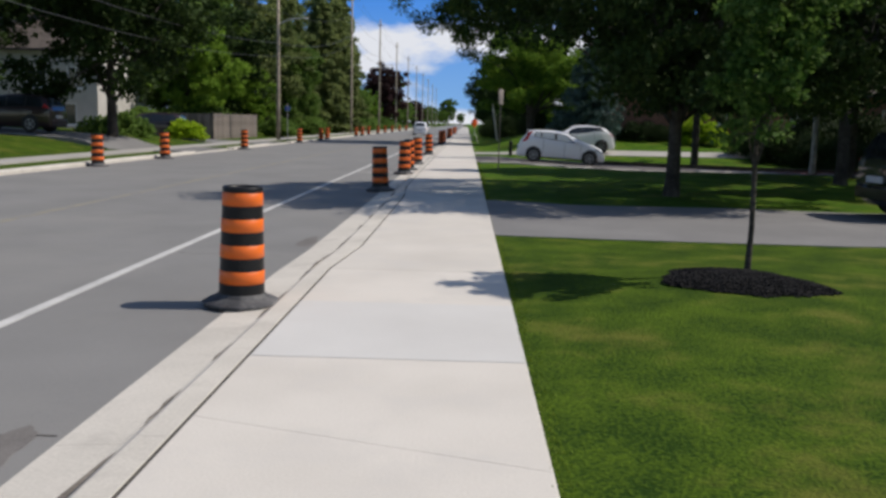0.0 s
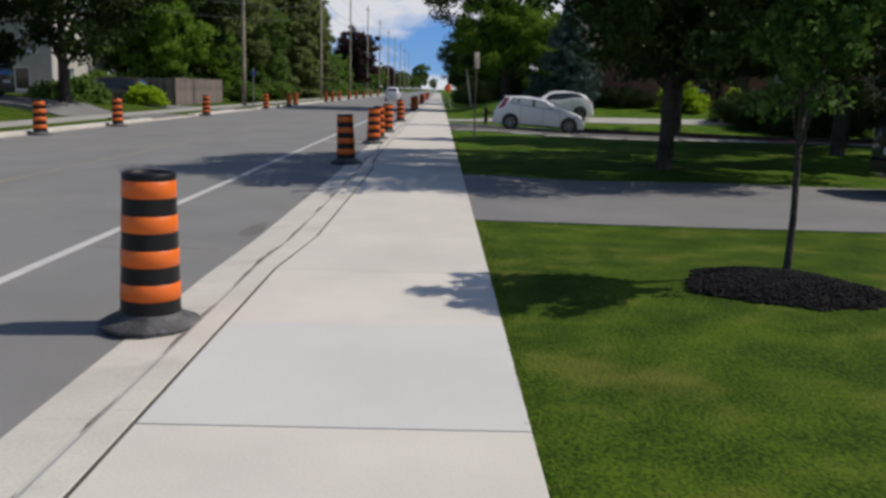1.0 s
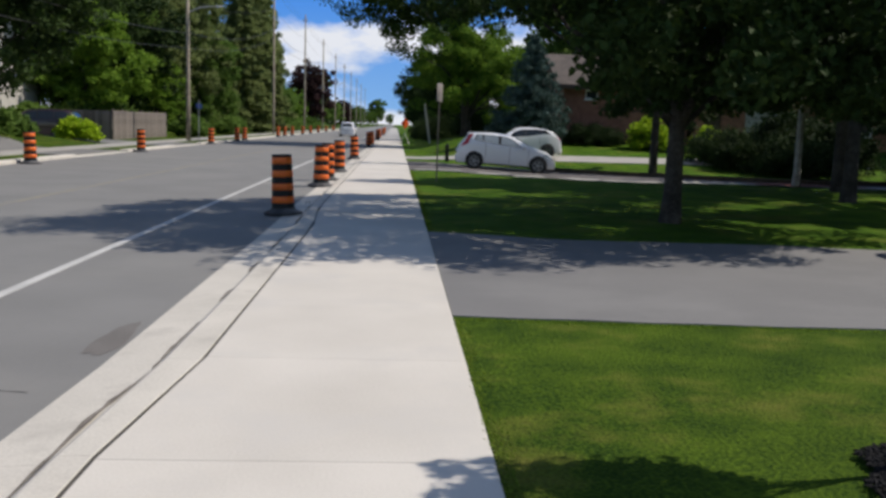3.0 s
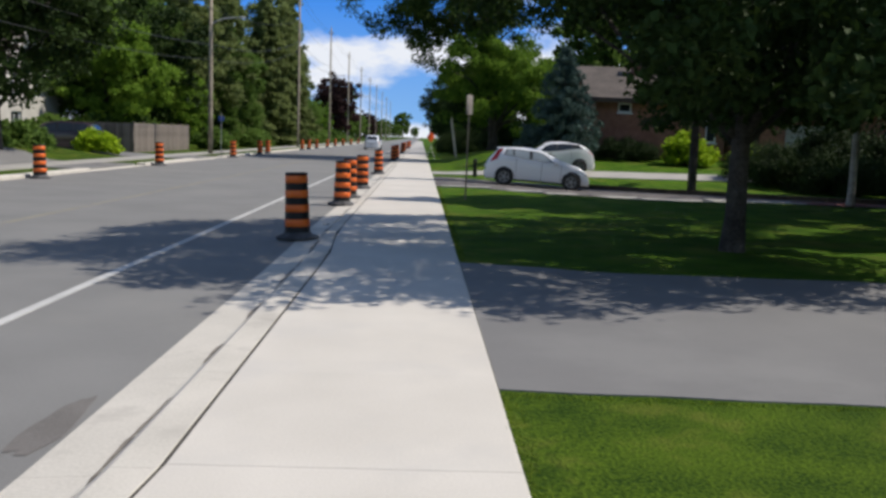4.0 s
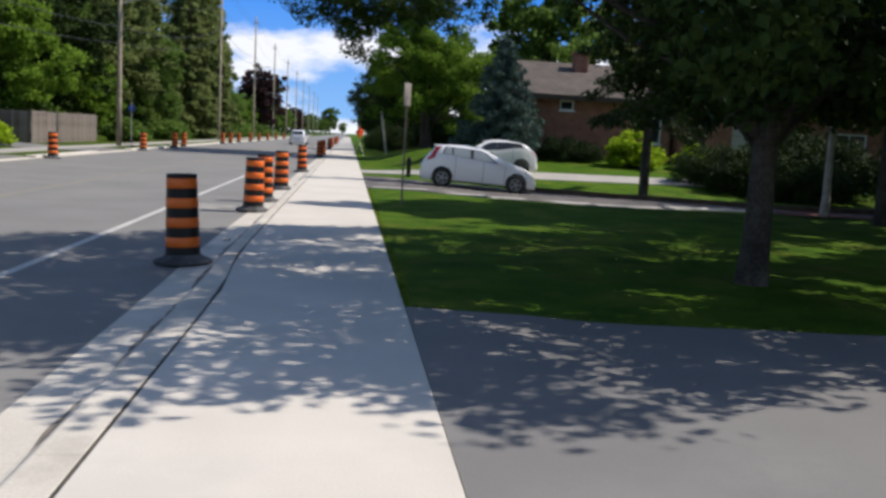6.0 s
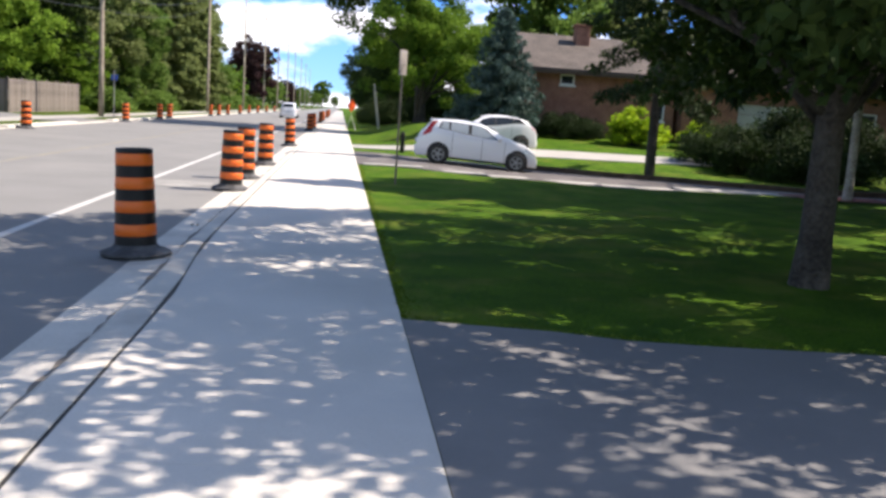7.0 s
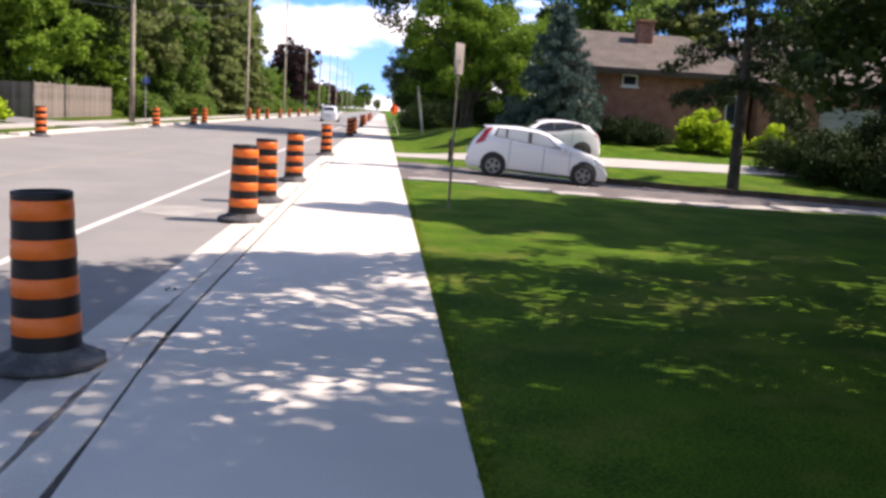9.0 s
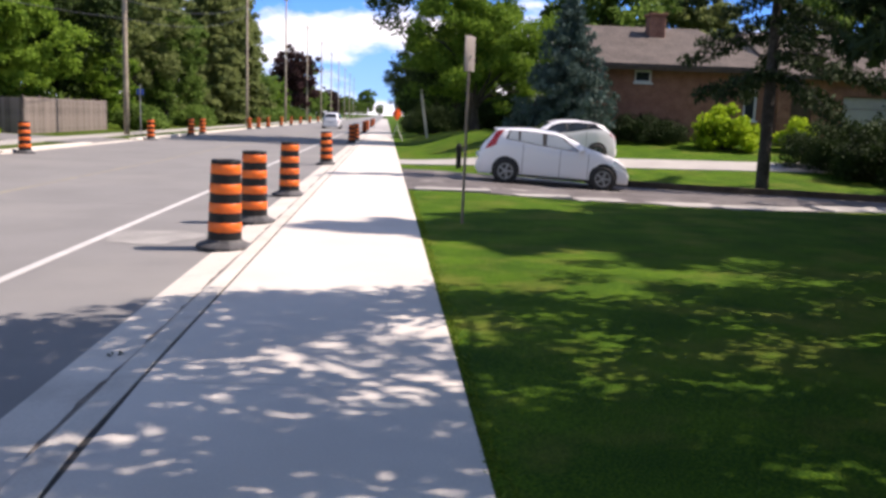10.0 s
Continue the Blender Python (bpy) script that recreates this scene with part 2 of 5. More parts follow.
def box(lo, hi, bevel=0.0):
    return add_box(bmesh.new(), lo, hi, bevel)


def lathe(profile, sides=24, bm=None, cap=True):
    """Rings (radius, z) turned round the z axis."""
    bm = bm or bmesh.new()
    rings = []
    for r, z in profile:
        rings.append([bm.verts.new((r * math.cos(2 * math.pi * i / sides), r * math.sin(2 * math.pi * i / sides), z)) for i in range(sides)])
    for a, b in zip(rings, rings[1:]):
        for i in range(sides):
            j = (i + 1) % sides
            bm.faces.new((a[i], a[j], b[j], b[i]))
    if cap:
        bm.faces.new(rings[0][::-1])
        bm.faces.new(rings[-1])
    return bm


def tube(points, radii, sides=8, bm=None):
    """A tapered tube through points."""
    bm = bm or bmesh.new()
    rings = []
    pts = [Vector(p) for p in points]
    for k, (p, r) in enumerate(zip(pts, radii)):
        d = (pts[min(k + 1, len(pts) - 1)] - pts[max(k - 1, 0)]).normalized()
        u = d.orthogonal().normalized() if abs(d.z) < 0.95 else Vector((1, 0, 0)).cross(d).normalized()
        v = d.cross(u)
        rings.append([bm.verts.new(p + r * (math.cos(2 * math.pi * i / sides) * u + math.sin(2 * math.pi * i / sides) * v)) for i in range(sides)])
    for a, b in zip(rings, rings[1:]):
        off = min(range(sides), key=lambda o: sum((a[i].co - b[(i + o) % sides].co).length_squared for i in range(sides)))
        for i in range(sides):
            j = (i + 1) % sides
            bm.faces.new((a[i], a[j], b[(j + off) % sides], b[(i + off) % sides]))
    bm.faces.new(rings[0][::-1])
    bm.faces.new(rings[-1])
    return bm


# ---- ground ----
def lift(x, y):
    """Height of the ground: flat by the road, rising lawns behind the drives."""
    s = min(max((x - 0.8) / 4.5, 0), 1)
    s = s * s * (3 - 2 * s)
    r = min(max((y - 47) / 11, 0), 1)
    fade = min(max((110 - y) / 40, 0), 1)
    z = s * 0.95 * (r ** 1.5) * fade
    hollow = min(max((y - 34) / 4, 0), 1) * min(max((48.5 - y) / 4, 0), 1)
    z -= 0.04 * min(max(x - 1.5, 0), 5) * hollow
    if 0.43 < x < 30 and y < 45:
        z += 0.05 * min((x - 0.43) / 1.5, 1) * noise.noise((x * 0.35, y * 0.3, 3.3))
        z += 0.06 * math.exp(-((x - 3) ** 2 + (y - 9.3) ** 2) / 3.0)
    return z


def drive2_edges(x):
    """Near and far edge of the second drive at x."""
    near = 38.2 - 0.11 * min(x, 12)
    far = 45.8 - 0.35 * (x - 0.4) - 0.012 * max(x - 4, 0) ** 2
    return near, max(far, near + 2.6)


def far_rise(x, y):
    """The front garden across the road stands a little above its pavement."""
    u, v = min(max((-16.4 - x) / 2.2, 0), 1), min(max((62 - y) / 8, 0), 1)
    return 0.42 * u * u * (3 - 2 * u) * v * v * (3 - 2 * v)


def ground_z(x, y):
    z = lift(x, y)
    if -13.1 < x < 0.415:
        return -0.35
    if x <= -13.1:
        return -0.02 + far_rise(x, y) + 0.9 * min(max((-17 - x) / 12, 0), 1) * (0.5 + 0.5 * noise.noise((x * 0.05, y * 0.03, 1)))
    return z - 0.012


xs = sorted(set([-2500, -1200, -500, -200, -100, -60, -40, -30, -24, -20, -17, -15, -14, -13.2, -13.0, 0.1, 0.41, 0.445] + [0.43 + 0.3 * i for i in range(20)] + [7 + i for i in range(24)] + [32, 36, 42, 50, 70, 100, 200, 500, 1200, 2500]))
ys = sorted(set([-1500, -500, -150, -60, -25, -10] + [-2 + 0.45 * i for i in range(134)] + [60 + 2 * i for i in range(30)] + [130, 150, 200, 300, 500, 900, 1500, 2600]))
gv = [(x, y, ground_z(x, y)) for y in ys for x in xs]
nx = len(xs)
gf = [(j * nx + i, j * nx + i + 1, (j + 1) * nx + i + 1, (j + 1) * nx + i) for j in range(len(ys) - 1) for i in range(nx - 1)]
ground = raw("ground", gv, gf, M_LAWN, smooth=True)
# the neighbouring lawns beyond the drive are greener and brighter
ground.data.materials.append(M_LUSH)
for pl in ground.data.polygons:
    if pl.center.y > 17 and pl.center.x > 0:
        pl.material_index = 1
    if -13.2 < pl.center.x < 0.43:
        pl.use_smooth = False
tagged(ground, "mown green lawn with dry straw-coloured patches beside the pavement", "lawn", kind="structure")


def sheet(name, x0, x1, y0, y1, z, mat, thick=0.12, cuts=1):
    bm = bmesh.new()
    for k in range(cuts):
        a, b = y0 + (y1 - y0) * k / cuts, y0 + (y1 - y0) * (k + 1) / cuts
        add_box(bm, (x0, a, z - thick), (x1, b, z))
    return part(name, bm, mat)


ROAD_Z = -0.075
road = sheet("road", -12.62, -1.96, -60, 1500, ROAD_Z, M_ASPHALT, 0.2)
tagged(road, "grey worn asphalt road with a white edge line", "road", kind="structure")
line = sheet("road_line", -3.79, -3.68, -60, 1200, ROAD_Z + 0.005, M_LINE, 0.01)
line.parent = road
line["label"] = "white painted edge line"

# repair patches in the asphalt beside the gutter
def blot(name, cx, cy, rx, ry, z, mat, parent=None, seed=0, sides=26):
    rnd = random.Random(seed)
    ph = [rnd.uniform(0, 6.28) for _ in range(4)]
    vs = []
    for i in range(sides):
        a = 2 * math.pi * i / sides
        k = 1 + 0.14 * math.sin(2 * a + ph[0]) + 0.1 * math.sin(3 * a + ph[1]) + 0.07 * math.sin(5 * a + ph[2]) + 0.05 * math.sin(9 * a + ph[3])
        vs.append((cx + rx * k * math.cos(a), cy + ry * k * math.sin(a), z))
    return raw(name, vs, [list(range(sides))], mat, parent)


M_OIL = surface("asphalt_patch", (0.12, 0.11, 0.102), (0.17, 0.157, 0.147), 2.5, 80, 0.9, 0.4, space="World", mix=0.5)
blot("asphalt_patch", -2.2, 12.5, 0.1, 0.6, ROAD_Z + 0.004, M_OIL, road, 3)

def crack(y, x0, x1, seed, z):
    """A thin wandering crack across the road."""
    rnd2 = random.Random(seed)
    pts, x, yy = [], x0, y
    while x < x1:
        pts.append((x, yy, 0.006 * rnd2.uniform(0.5, 1.6)))
        x += rnd2.uniform(0.08, 0.22)
        yy += rnd2.uniform(-0.05, 0.05)
    v = [p for x, yy, w in pts for p in ((x, yy - w, z), (x, yy + w, z))]
    f = [(2 * i, 2 * i + 2, 2 * i + 3, 2 * i + 1) for i in range(len(pts) - 1)]
    raw("crack", v, f, M_JOINT, road)


crack(4.75, -4.6, -2.12, 1, ROAD_Z + 0.003)
crack(11.2, -3.6, -2.12, 2, ROAD_Z + 0.003)
crack(34.0, -12.0, -2.2, 3, ROAD_Z + 0.003)
blot("asphalt_patch", -2.35, 4.4, 0.13, 0.34, ROAD_Z + 0.004, M_OIL, road, 5)

# a worn centre stripe and pale concrete dust by the gutter
M_WORN = surface("worn_yellow_paint", (0.19, 0.18, 0.155), (0.26, 0.238, 0.18), 1.5, 50, 0.85, 0.3, space="World", mix=0.6, third=(0.19, 0.185, 0.178), third_scale=2.5, third_lo=0.45, third_hi=0.6)
stripe = sheet("centre_stripe", -7.41, -7.23, -60, 400, ROAD_Z + 0.004, M_WORN, 0.01)
stripe.parent = road
stripe["label"] = "faded yellow centre stripe"
M_DUST = surface("concrete_dust", (0.2, 0.195, 0.185), (0.33, 0.32, 0.3), 2.2, 60, 0.9, 0.2, space="World", mix=0.6)
blot("dust_patch", -3.12, 30.21, 0.55, 0.75, ROAD_Z + 0.004, M_DUST, road, 8)

# bed under the pavement, dark in the joints
bed = sheet("pavement_bed", -1.96, 0.43, -20, 400, -0.075, M_JOINT, 0.25)
tagged(bed, "dark bed seen in the pavement joints", "pavement bed", kind="structure")

# left kerb, verge pavement
lk = bmesh.new()
for a, b in ((-60, 41.8), (48.7, 57.8), (64.7, 300)):
    add_box(lk, (-13.05, a, -0.3), (-12.62, b, 0.05), 0.03)
for a, b in ((41.8, 48.7), (57.8, 64.7)):
    add_box(lk, (-13.05, a, -0.3), (-12.62, b, -0.045), 0.01)
tagged(part("kerb", lk, M_KERB), "pale concrete kerb along the far side of the road", "kerb", kind="structure")
lw = sheet("pavement_far", -16.2, -14.7, -60, 400, 0.035, M_OLDCONC, 0.2)
tagged(lw, "pale concrete pavement behind a grass verge", "pavement", kind="structure")
ld = bmesh.new()
for a, b in ((42, 48.5), (58, 64.5)):
    add_box(ld, (-14.7, a, -0.2), (-13.05, b, 0.02))
tagged(part("driveway_apron", ld, M_DRIVE), "grey asphalt drive aprons across the grass verge", "driveway", kind="structure")

# first drive
def strip(name, near, far, x0, x1, n, z, mat, thick=0.06):
    """A drive between two edge lines y(x), following the ground, with thickness."""
    bm = bmesh.new()
    m = 8
    top = []
    for i in range(n + 1):
        x = x0 + (x1 - x0) * i / n
        a, b = near(x), far(x)
        top.append([bm.verts.new((x, a + (b - a) * j / m, z(x, a + (b - a) * j / m))) for j in range(m + 1)])
    faces = [bm.faces.new((top[i][j], top[i + 1][j], top[i + 1][j + 1], top[i][j + 1])) for i in range(n) for j in range(m)]
    low = bmesh.ops.extrude_face_region(bm, geom=faces)
    for v in low["geom"]:
        if isinstance(v, bmesh.types.BMVert):
            v.co.z -= thick
    return part(name, bm, mat)


def wob(k, s=0.05):
    return lambda x: s * noise.noise((x * 1.3, k, 0.5)) + s * 0.6 * noise.noise((x * 4, k, 2.5))


w1, w2 = wob(1), wob(2)
for a, b in ((42, 48.5), (58, 64.5)):
    drv = strip("driveway_far", lambda x: a, lambda x: b, -34, -16.2, 30, lambda x, y: ground_z(x, y) + 0.05, M_DRIVE, 0.2)
    tagged(drv, "grey asphalt drive across the road", "driveway", kind="structure")
drv = strip("driveway_1", lambda x: 13.24 - 0.03 * x + w1(x), lambda x: 19.42 - 0.16 * x + w2(x) + (0.12 * max(0, x - 6)), 0.435, 34, 60, lambda x, y: lift(x, y) - 0.002, M_DRIVE)
tagged(drv, "grey asphalt drive crossing the lawn to the pavement", "driveway", kind="structure")
drv = strip("driveway_2", lambda x: drive2_edges(x)[0] + w1(x), lambda x: drive2_edges(x)[1] + w2(x), 0.435, 22, 50, lambda x, y: lift(x, y) + 0.006, M_PATCHED, 0.1)
tagged(drv, "dark patched asphalt drive under the parked hatchback", "driveway", kind="structure")
sl = bmesh.new()
for x0, x1, a in ((0.6, 2.3, 0.5), (2.4, 4.1, 0.55), (4.2, 5.3, 0.75), (5.4, 7.4, 0.9), (7.5, 9.6, 1.1), (9.7, 12, 1.2), (12.1, 15, 1.2), (15.1, 19, 1.2)):
    e = drive2_edges((x0 + x1) / 2)[0]
    zz = lift((x0 + x1) / 2, e + 0.5) - 0.005
    add_box(sl, (x0, e + 0.05, zz - 0.08), (x1, e + 0.05 + a, zz + 0.035), 0.015)
tagged(part("drive_edging", sl, M_OLDCONC), "broken pale concrete slabs along the drive", "slab edging", kind="structure")
tb = bmesh.new()
for i in range(9):
    xa, xb = 6.2 + i * 1.7, 6.2 + (i + 1) * 1.7 - 0.02
    ya, yb = drive2_edges(xa)[1] + 0.12, drive2_edges(xb)[1] + 0.12
    pts = [(xa, ya), (xb, yb), (xb, yb + 0.16), (xa, ya + 0.16)]
    lo = [tb.verts.new((x, y, -0.5)) for x, y in pts]
    hi = [tb.verts.new((x, y, lift(x, y) + 0.17)) for x, y in pts]
    tb.faces.new(lo[::-1])
    tb.faces.new(hi)
    for k in range(4):
        tb.faces.new((lo[k], lo[(k + 1) % 4], hi[(k + 1) % 4], hi[k]))
tagged(part("drive_timber_edge", tb, M_TIMBER), "dark brown timber edging along the drive", "timber edging", kind="structure")
drv = strip("driveway_3", lambda x: 48.5 + 0.05 * x + w2(x), lambda x: 51.5 + 0.03 * x + w1(x), 0.435, 24, 40, lambda x, y: lift(x, y) + 0.012, M_OLDCONC)
tagged(drv, "pale concrete drive leading to the brick house", "driveway", kind="structure")


# ---- traffic barrels ----
def barrel_mesh_thing():
    thing = empty("traffic_barrel", pose(0, 0, 0))
    # rubber base: eight-sided, sloped, with a raised collar
    part("base", lathe([(0.33, 0.0), (0.352, 0.012), (0.352, 0.036), (0.325, 0.052), (0.235, 0.085), (0.212, 0.115)], 12), M_RUBBER, thing, "dull black rubber base ring")
    part("body", lathe([(0.203, 0.06), (0.205, 0.10), (0.202, 0.2), (0.176, 1.03), (0.178, 1.045), (0.178, 1.07), (0.168, 1.078), (0.15, 1.072), (0.15, 1.06)], 28), M_BLACKP, thing, "black plastic drum", True)
    h = 0.119
    for k in range(4):
        z0 = 0.207 + k * 0.2335
        r0, r1 = 0.2045 - (z0 - 0.2) * 0.0313, 0.2045 - (z0 + h - 0.2) * 0.0313
        part("band", lathe([(r0 - 0.004, z0), (r0 + 0.001, z0 + 0.004), (r1 + 0.001, z0 + h - 0.004), (r1 - 0.004, z0 + h)], 28, cap=False), M_ORANGE, thing, "orange reflective band", True)
    return thing


def place_barrels():
    first = barrel_mesh_thing()
    tagged(first, "orange and black striped traffic barrel on a rubber base", "traffic barrel", "traffic barrels along the road")
    spots = [(-2.03, 8.1, 11, 1), (-2.09, 21.98, 3, -2), (-2.02, 29.3, 20, 1), (-2.05, 31.95, 40, 0.5), (-2.0, 36.5, 7, 0.5), (-2.0, 48.0, 33, -1), (-2.0, 70, 0, 0), (-1.95, 76, 25, 0), (-2.0, 100, 5, 0), (-2.0, 112, 9, 0), (-2.0, 140, 0, 0), (-2.0, 160, 0, 0)]
    spots += [(-12.3, 29.8, 0, 0), (-12.25, 36.4, 13, -1), (-12.3, 49.7, 30, 0), (-12.3, 66.2, 8, 0), (-12.3, 76, 0, 0), (-12.4, 80, 21, 1), (-12.4, 101, 0, 0), (-12.3, 106, 3, 0), (-12.4, 114, 0, 0), (-12.4, 126, 0, 0), (-12.4, 137, 0, 0), (-12.4, 150, 0, 0), (-12.4, 166, 0, 0), (-12.4, 184, 0, 0)]
    for k, (x, y, turn, tilt) in enumerate(spots):
        z = -0.06 if x > -5 else ROAD_Z
        m = pose(x, y, z, tilt * 0.5, tilt, turn)
        if k == 0:
            first.matrix_basis = m
        else:
            copy_thing(first, m)


place_barrels()


# ---- trees ----
def leaf_cloud(rnd, centres, spread, per, size, stretch=1.0, droop=0.0):
    """Vertices and faces of folded leaf blades round the given centres."""
    n = len(centres) * per
    c = np.repeat(np.array(centres), per, axis=0)
    sp = np.repeat(np.array(spread), per)[:, None]
    off = rnd.normal(size=(n, 3))
    off /= np.linalg.norm(off, axis=1)[:, None] + 1e-6
    off *= (rnd.random((n, 1)) ** 0.5) * sp * np.array([1.0, 1.0, 0.7])
    p = c + off
    d = rnd.normal(size=(n, 3)) + np.array([0, 0, -droop])
    d /= np.linalg.norm(d, axis=1)[:, None]
    up = rnd.normal(size=(n, 3)) * 0.6 + np.array([0, 0, 1.0])
    w = np.cross(d, up)
    w /= np.linalg.norm(w, axis=1)[:, None] + 1e-6
    s = size * (0.6 + 0.8 * rnd.random((n, 1)))
    nrm = np.cross(w, d)
    a, b = p - d * s * 0.5 * stretch, p + d * s * 0.5 * stretch
    l, r = p + w * s * 0.36 + nrm * s * 0.12, p - w * s * 0.36 + nrm * s * 0.12
    v = np.stack([a, l, b, r], axis=1).reshape(-1, 3)
    f = np.arange(n * 4).reshape(-1, 4)
    return v.tolist(), f.tolist()


def limb_path(rnd, a, b, sag=0.1, n=5):
    a, b = Vector(a), Vector(b)
    out = []
    for k in range(n + 1):
        t = k / n
        p = a.lerp(b, t)
        p.z += math.sin(t * math.pi) * (b - a).length * sag
        if 0 < k < n:
            p += Vector((rnd.uniform(-1, 1), rnd.uniform(-1, 1), rnd.uniform(-1, 1))) * (b - a).length * 0.04
        out.append(p)
    return out


def broad_tree(name, seed, height, radius, low, trunk_r, leaf_mat, bark, clumps=90, per=70, leaf=0.3, lean=(0, 0), clump=0.2, flat=1.0, limbs=14, even=0.42, skirt=0, rim=0, fork=False):
    """A broad-leaved tree: tapered trunk and limbs, and a crown of leaves in uneven clumps. low: height of the crown's underside."""
    rnd, rn = random.Random(seed), np.random.default_rng(seed)
    thing = empty(name, pose(0, 0, 0))
    mid = (height + low) / 2
    half = (height - low) / 2
    centres, spread = [], []
    ph = [rnd.uniform(0, 6.28) for _ in range(6)]
    while len(centres) < clumps:
        v = Vector((rnd.gauss(0, 1), rnd.gauss(0, 1), rnd.gauss(0, 1))).normalized()
        az = math.atan2(v.y, v.x)
        k = 1 + 0.13 * math.sin(2 * az + ph[0]) + 0.12 * math.sin(3 * az + ph[1]) + 0.1 * math.sin(5 * az + ph[2] + 3 * v.z) + 0.1 * math.sin(6 * v.z + ph[3])
        q = rnd.random() ** even * (0.5 + 0.5 * k if even < 0.4 else k) * 0.9
        # flatter underneath, fuller above the middle
        z = v.z * q
        z = z * half if z > 0 else z * half * flat
        centres.append((v.x * q * radius + lean[0], v.y * q * radius + lean[1], mid + z))
        spread.append(radius * clump * rnd.uniform(0.6, 1.35))
    for _ in range(skirt):
        a, q = radians(rnd.uniform(-150, 120)), rnd.uniform(0.2, 0.92)
        if math.cos(a) * q * radius < 0.3 * math.sin(a) * q * radius - 2.0 and math.sin(a) > 0:
            a = -a
        centres.append((math.cos(a) * q * radius + lean[0], math.sin(a) * q * radius + lean[1], low + rnd.uniform(0.2, 1.5)))
        spread.append(radius * clump * rnd.uniform(0.6, 1.1))
    for k in range(rim):
        a, q = 2 * math.pi * k / rim, rnd.uniform(0.8, 0.97)
        centres.append((math.cos(a) * q * radius + lean[0], math.sin(a) * q * radius + lean[1], low + rnd.uniform(1.8, 4.6)))
        spread.append(radius * clump * rnd.uniform(0.8, 1.3))
    bm = bmesh.new()
    top = low + (height - low) * 0.55
    path = [(0, 0, -0.3), (0, 0, 0.02), (0.02, 0.01, 0.5), (lean[0] * 0.05, lean[1] * 0.05, low * 0.7 + 0.3), (lean[0] * 0.2, lean[1] * 0.2, (low + top) / 2), (lean[0] * 0.5, lean[1] * 0.5, top)]
    tube(path, [trunk_r * 1.45, trunk_r * 1.3, trunk_r * 1.05, trunk_r * 0.9, trunk_r * 0.6, trunk_r * 0.25], 12, bm)
    for c in rnd.sample(centres, min(limbs, len(centres))):
        z0 = low * 0.75 + rnd.random() * (top - low) * 0.6
        f = (z0 - 0.3) / top
        start = (lean[0] * f * 0.25, lean[1] * f * 0.25, z0)
        r = trunk_r * rnd.uniform(0.25, 0.45)
        p = limb_path(rnd, start, c)
        tube(p, [r * (1 - 0.85 * k / (len(p) - 1)) for k in range(len(p))], 6, bm)
    if fork:
        # heavy low limbs that leave the trunk on both sides
        for end, z0, r in (((-2.6, 1.0, 4.2), 1.75, 0.075), ((1.3, -0.4, 4.6), 1.55, 0.085), ((2.4, 1.2, 3.4), 1.6, 0.06), ((-1.2, -2.0, 4.6), 2.1, 0.06)):
            p = limb_path(rnd, (0, 0, z0), end, 0.04, 6)
            tube(p, [r * (1 - 0.7 * k / 6) for k in range(7)], 8, bm)
    part("trunk", bm, bark, thing, smooth=True)
    v, f = leaf_cloud(rn, centres, spread, per, leaf)
    raw("crown", v, f, leaf_mat, thing)
    return thing


def conifer(name, seed, height, radius, low, trunk_r, leaf_mat, bark, tiers=22, boughs=9, per=26, leaf=0.3, droop=0.25, gap=0.0, stretch=2.2):
    """A conifer: straight trunk, drooping boughs in tiers, each hung with needle sprays."""
    rnd, rn = random.Random(seed), np.random.default_rng(seed)
    thing = empty(name, pose(0, 0, 0))
    bm = bmesh.new()
    tube([(0, 0, -0.3), (0, 0, 0.05), (0, 0, height * 0.4), (0.05, 0.03, height * 0.97)], [trunk_r * 1.35, trunk_r * 1.15, trunk_r * 0.75, 0.02], 10, bm)
    centres, spread = [], []
    for t in range(tiers):
        f = t / (tiers - 1)
        z = low + (height - low) * f
        reach = radius * (1 - f) ** 0.85 + 0.12
        a0 = rnd.uniform(0, 6.28)
        n = max(3, int(boughs * (1 - 0.5 * f)))
        for k in range(n):
            if rnd.random() < gap:
                continue
            a = a0 + 2 * math.pi * k / n + rnd.uniform(-0.25, 0.25)
            ln = reach * rnd.uniform(0.65, 1.15)
            end = Vector((math.cos(a) * ln, math.sin(a) * ln, z - droop * ln * rnd.uniform(0.6, 1.3)))
            p = limb_path(rnd, (0, 0, z), end, 0.06, 3)
            tube(p, [max(0.012, trunk_r * 0.16 * (1 - f) * (1 - 0.8 * i / 3)) for i in range(4)], 5, bm)
            m = max(2, int(ln / 0.42))
            for i in range(m):
                s = (i + 1) / m
                q = p[0].lerp(end, s)
                centres.append((q.x, q.y, q.z - 0.05))
                spread.append(0.18 + 0.22 * (1 - abs(s - 0.6)) * (0.5 + reach / radius * 0.5))
    part("trunk", bm, bark, thing, smooth=True)
    v, fc = leaf_cloud(rn, centres, spread, per, leaf, stretch, 0.8)
    raw("crown", v, fc, leaf_mat, thing)
    return thing


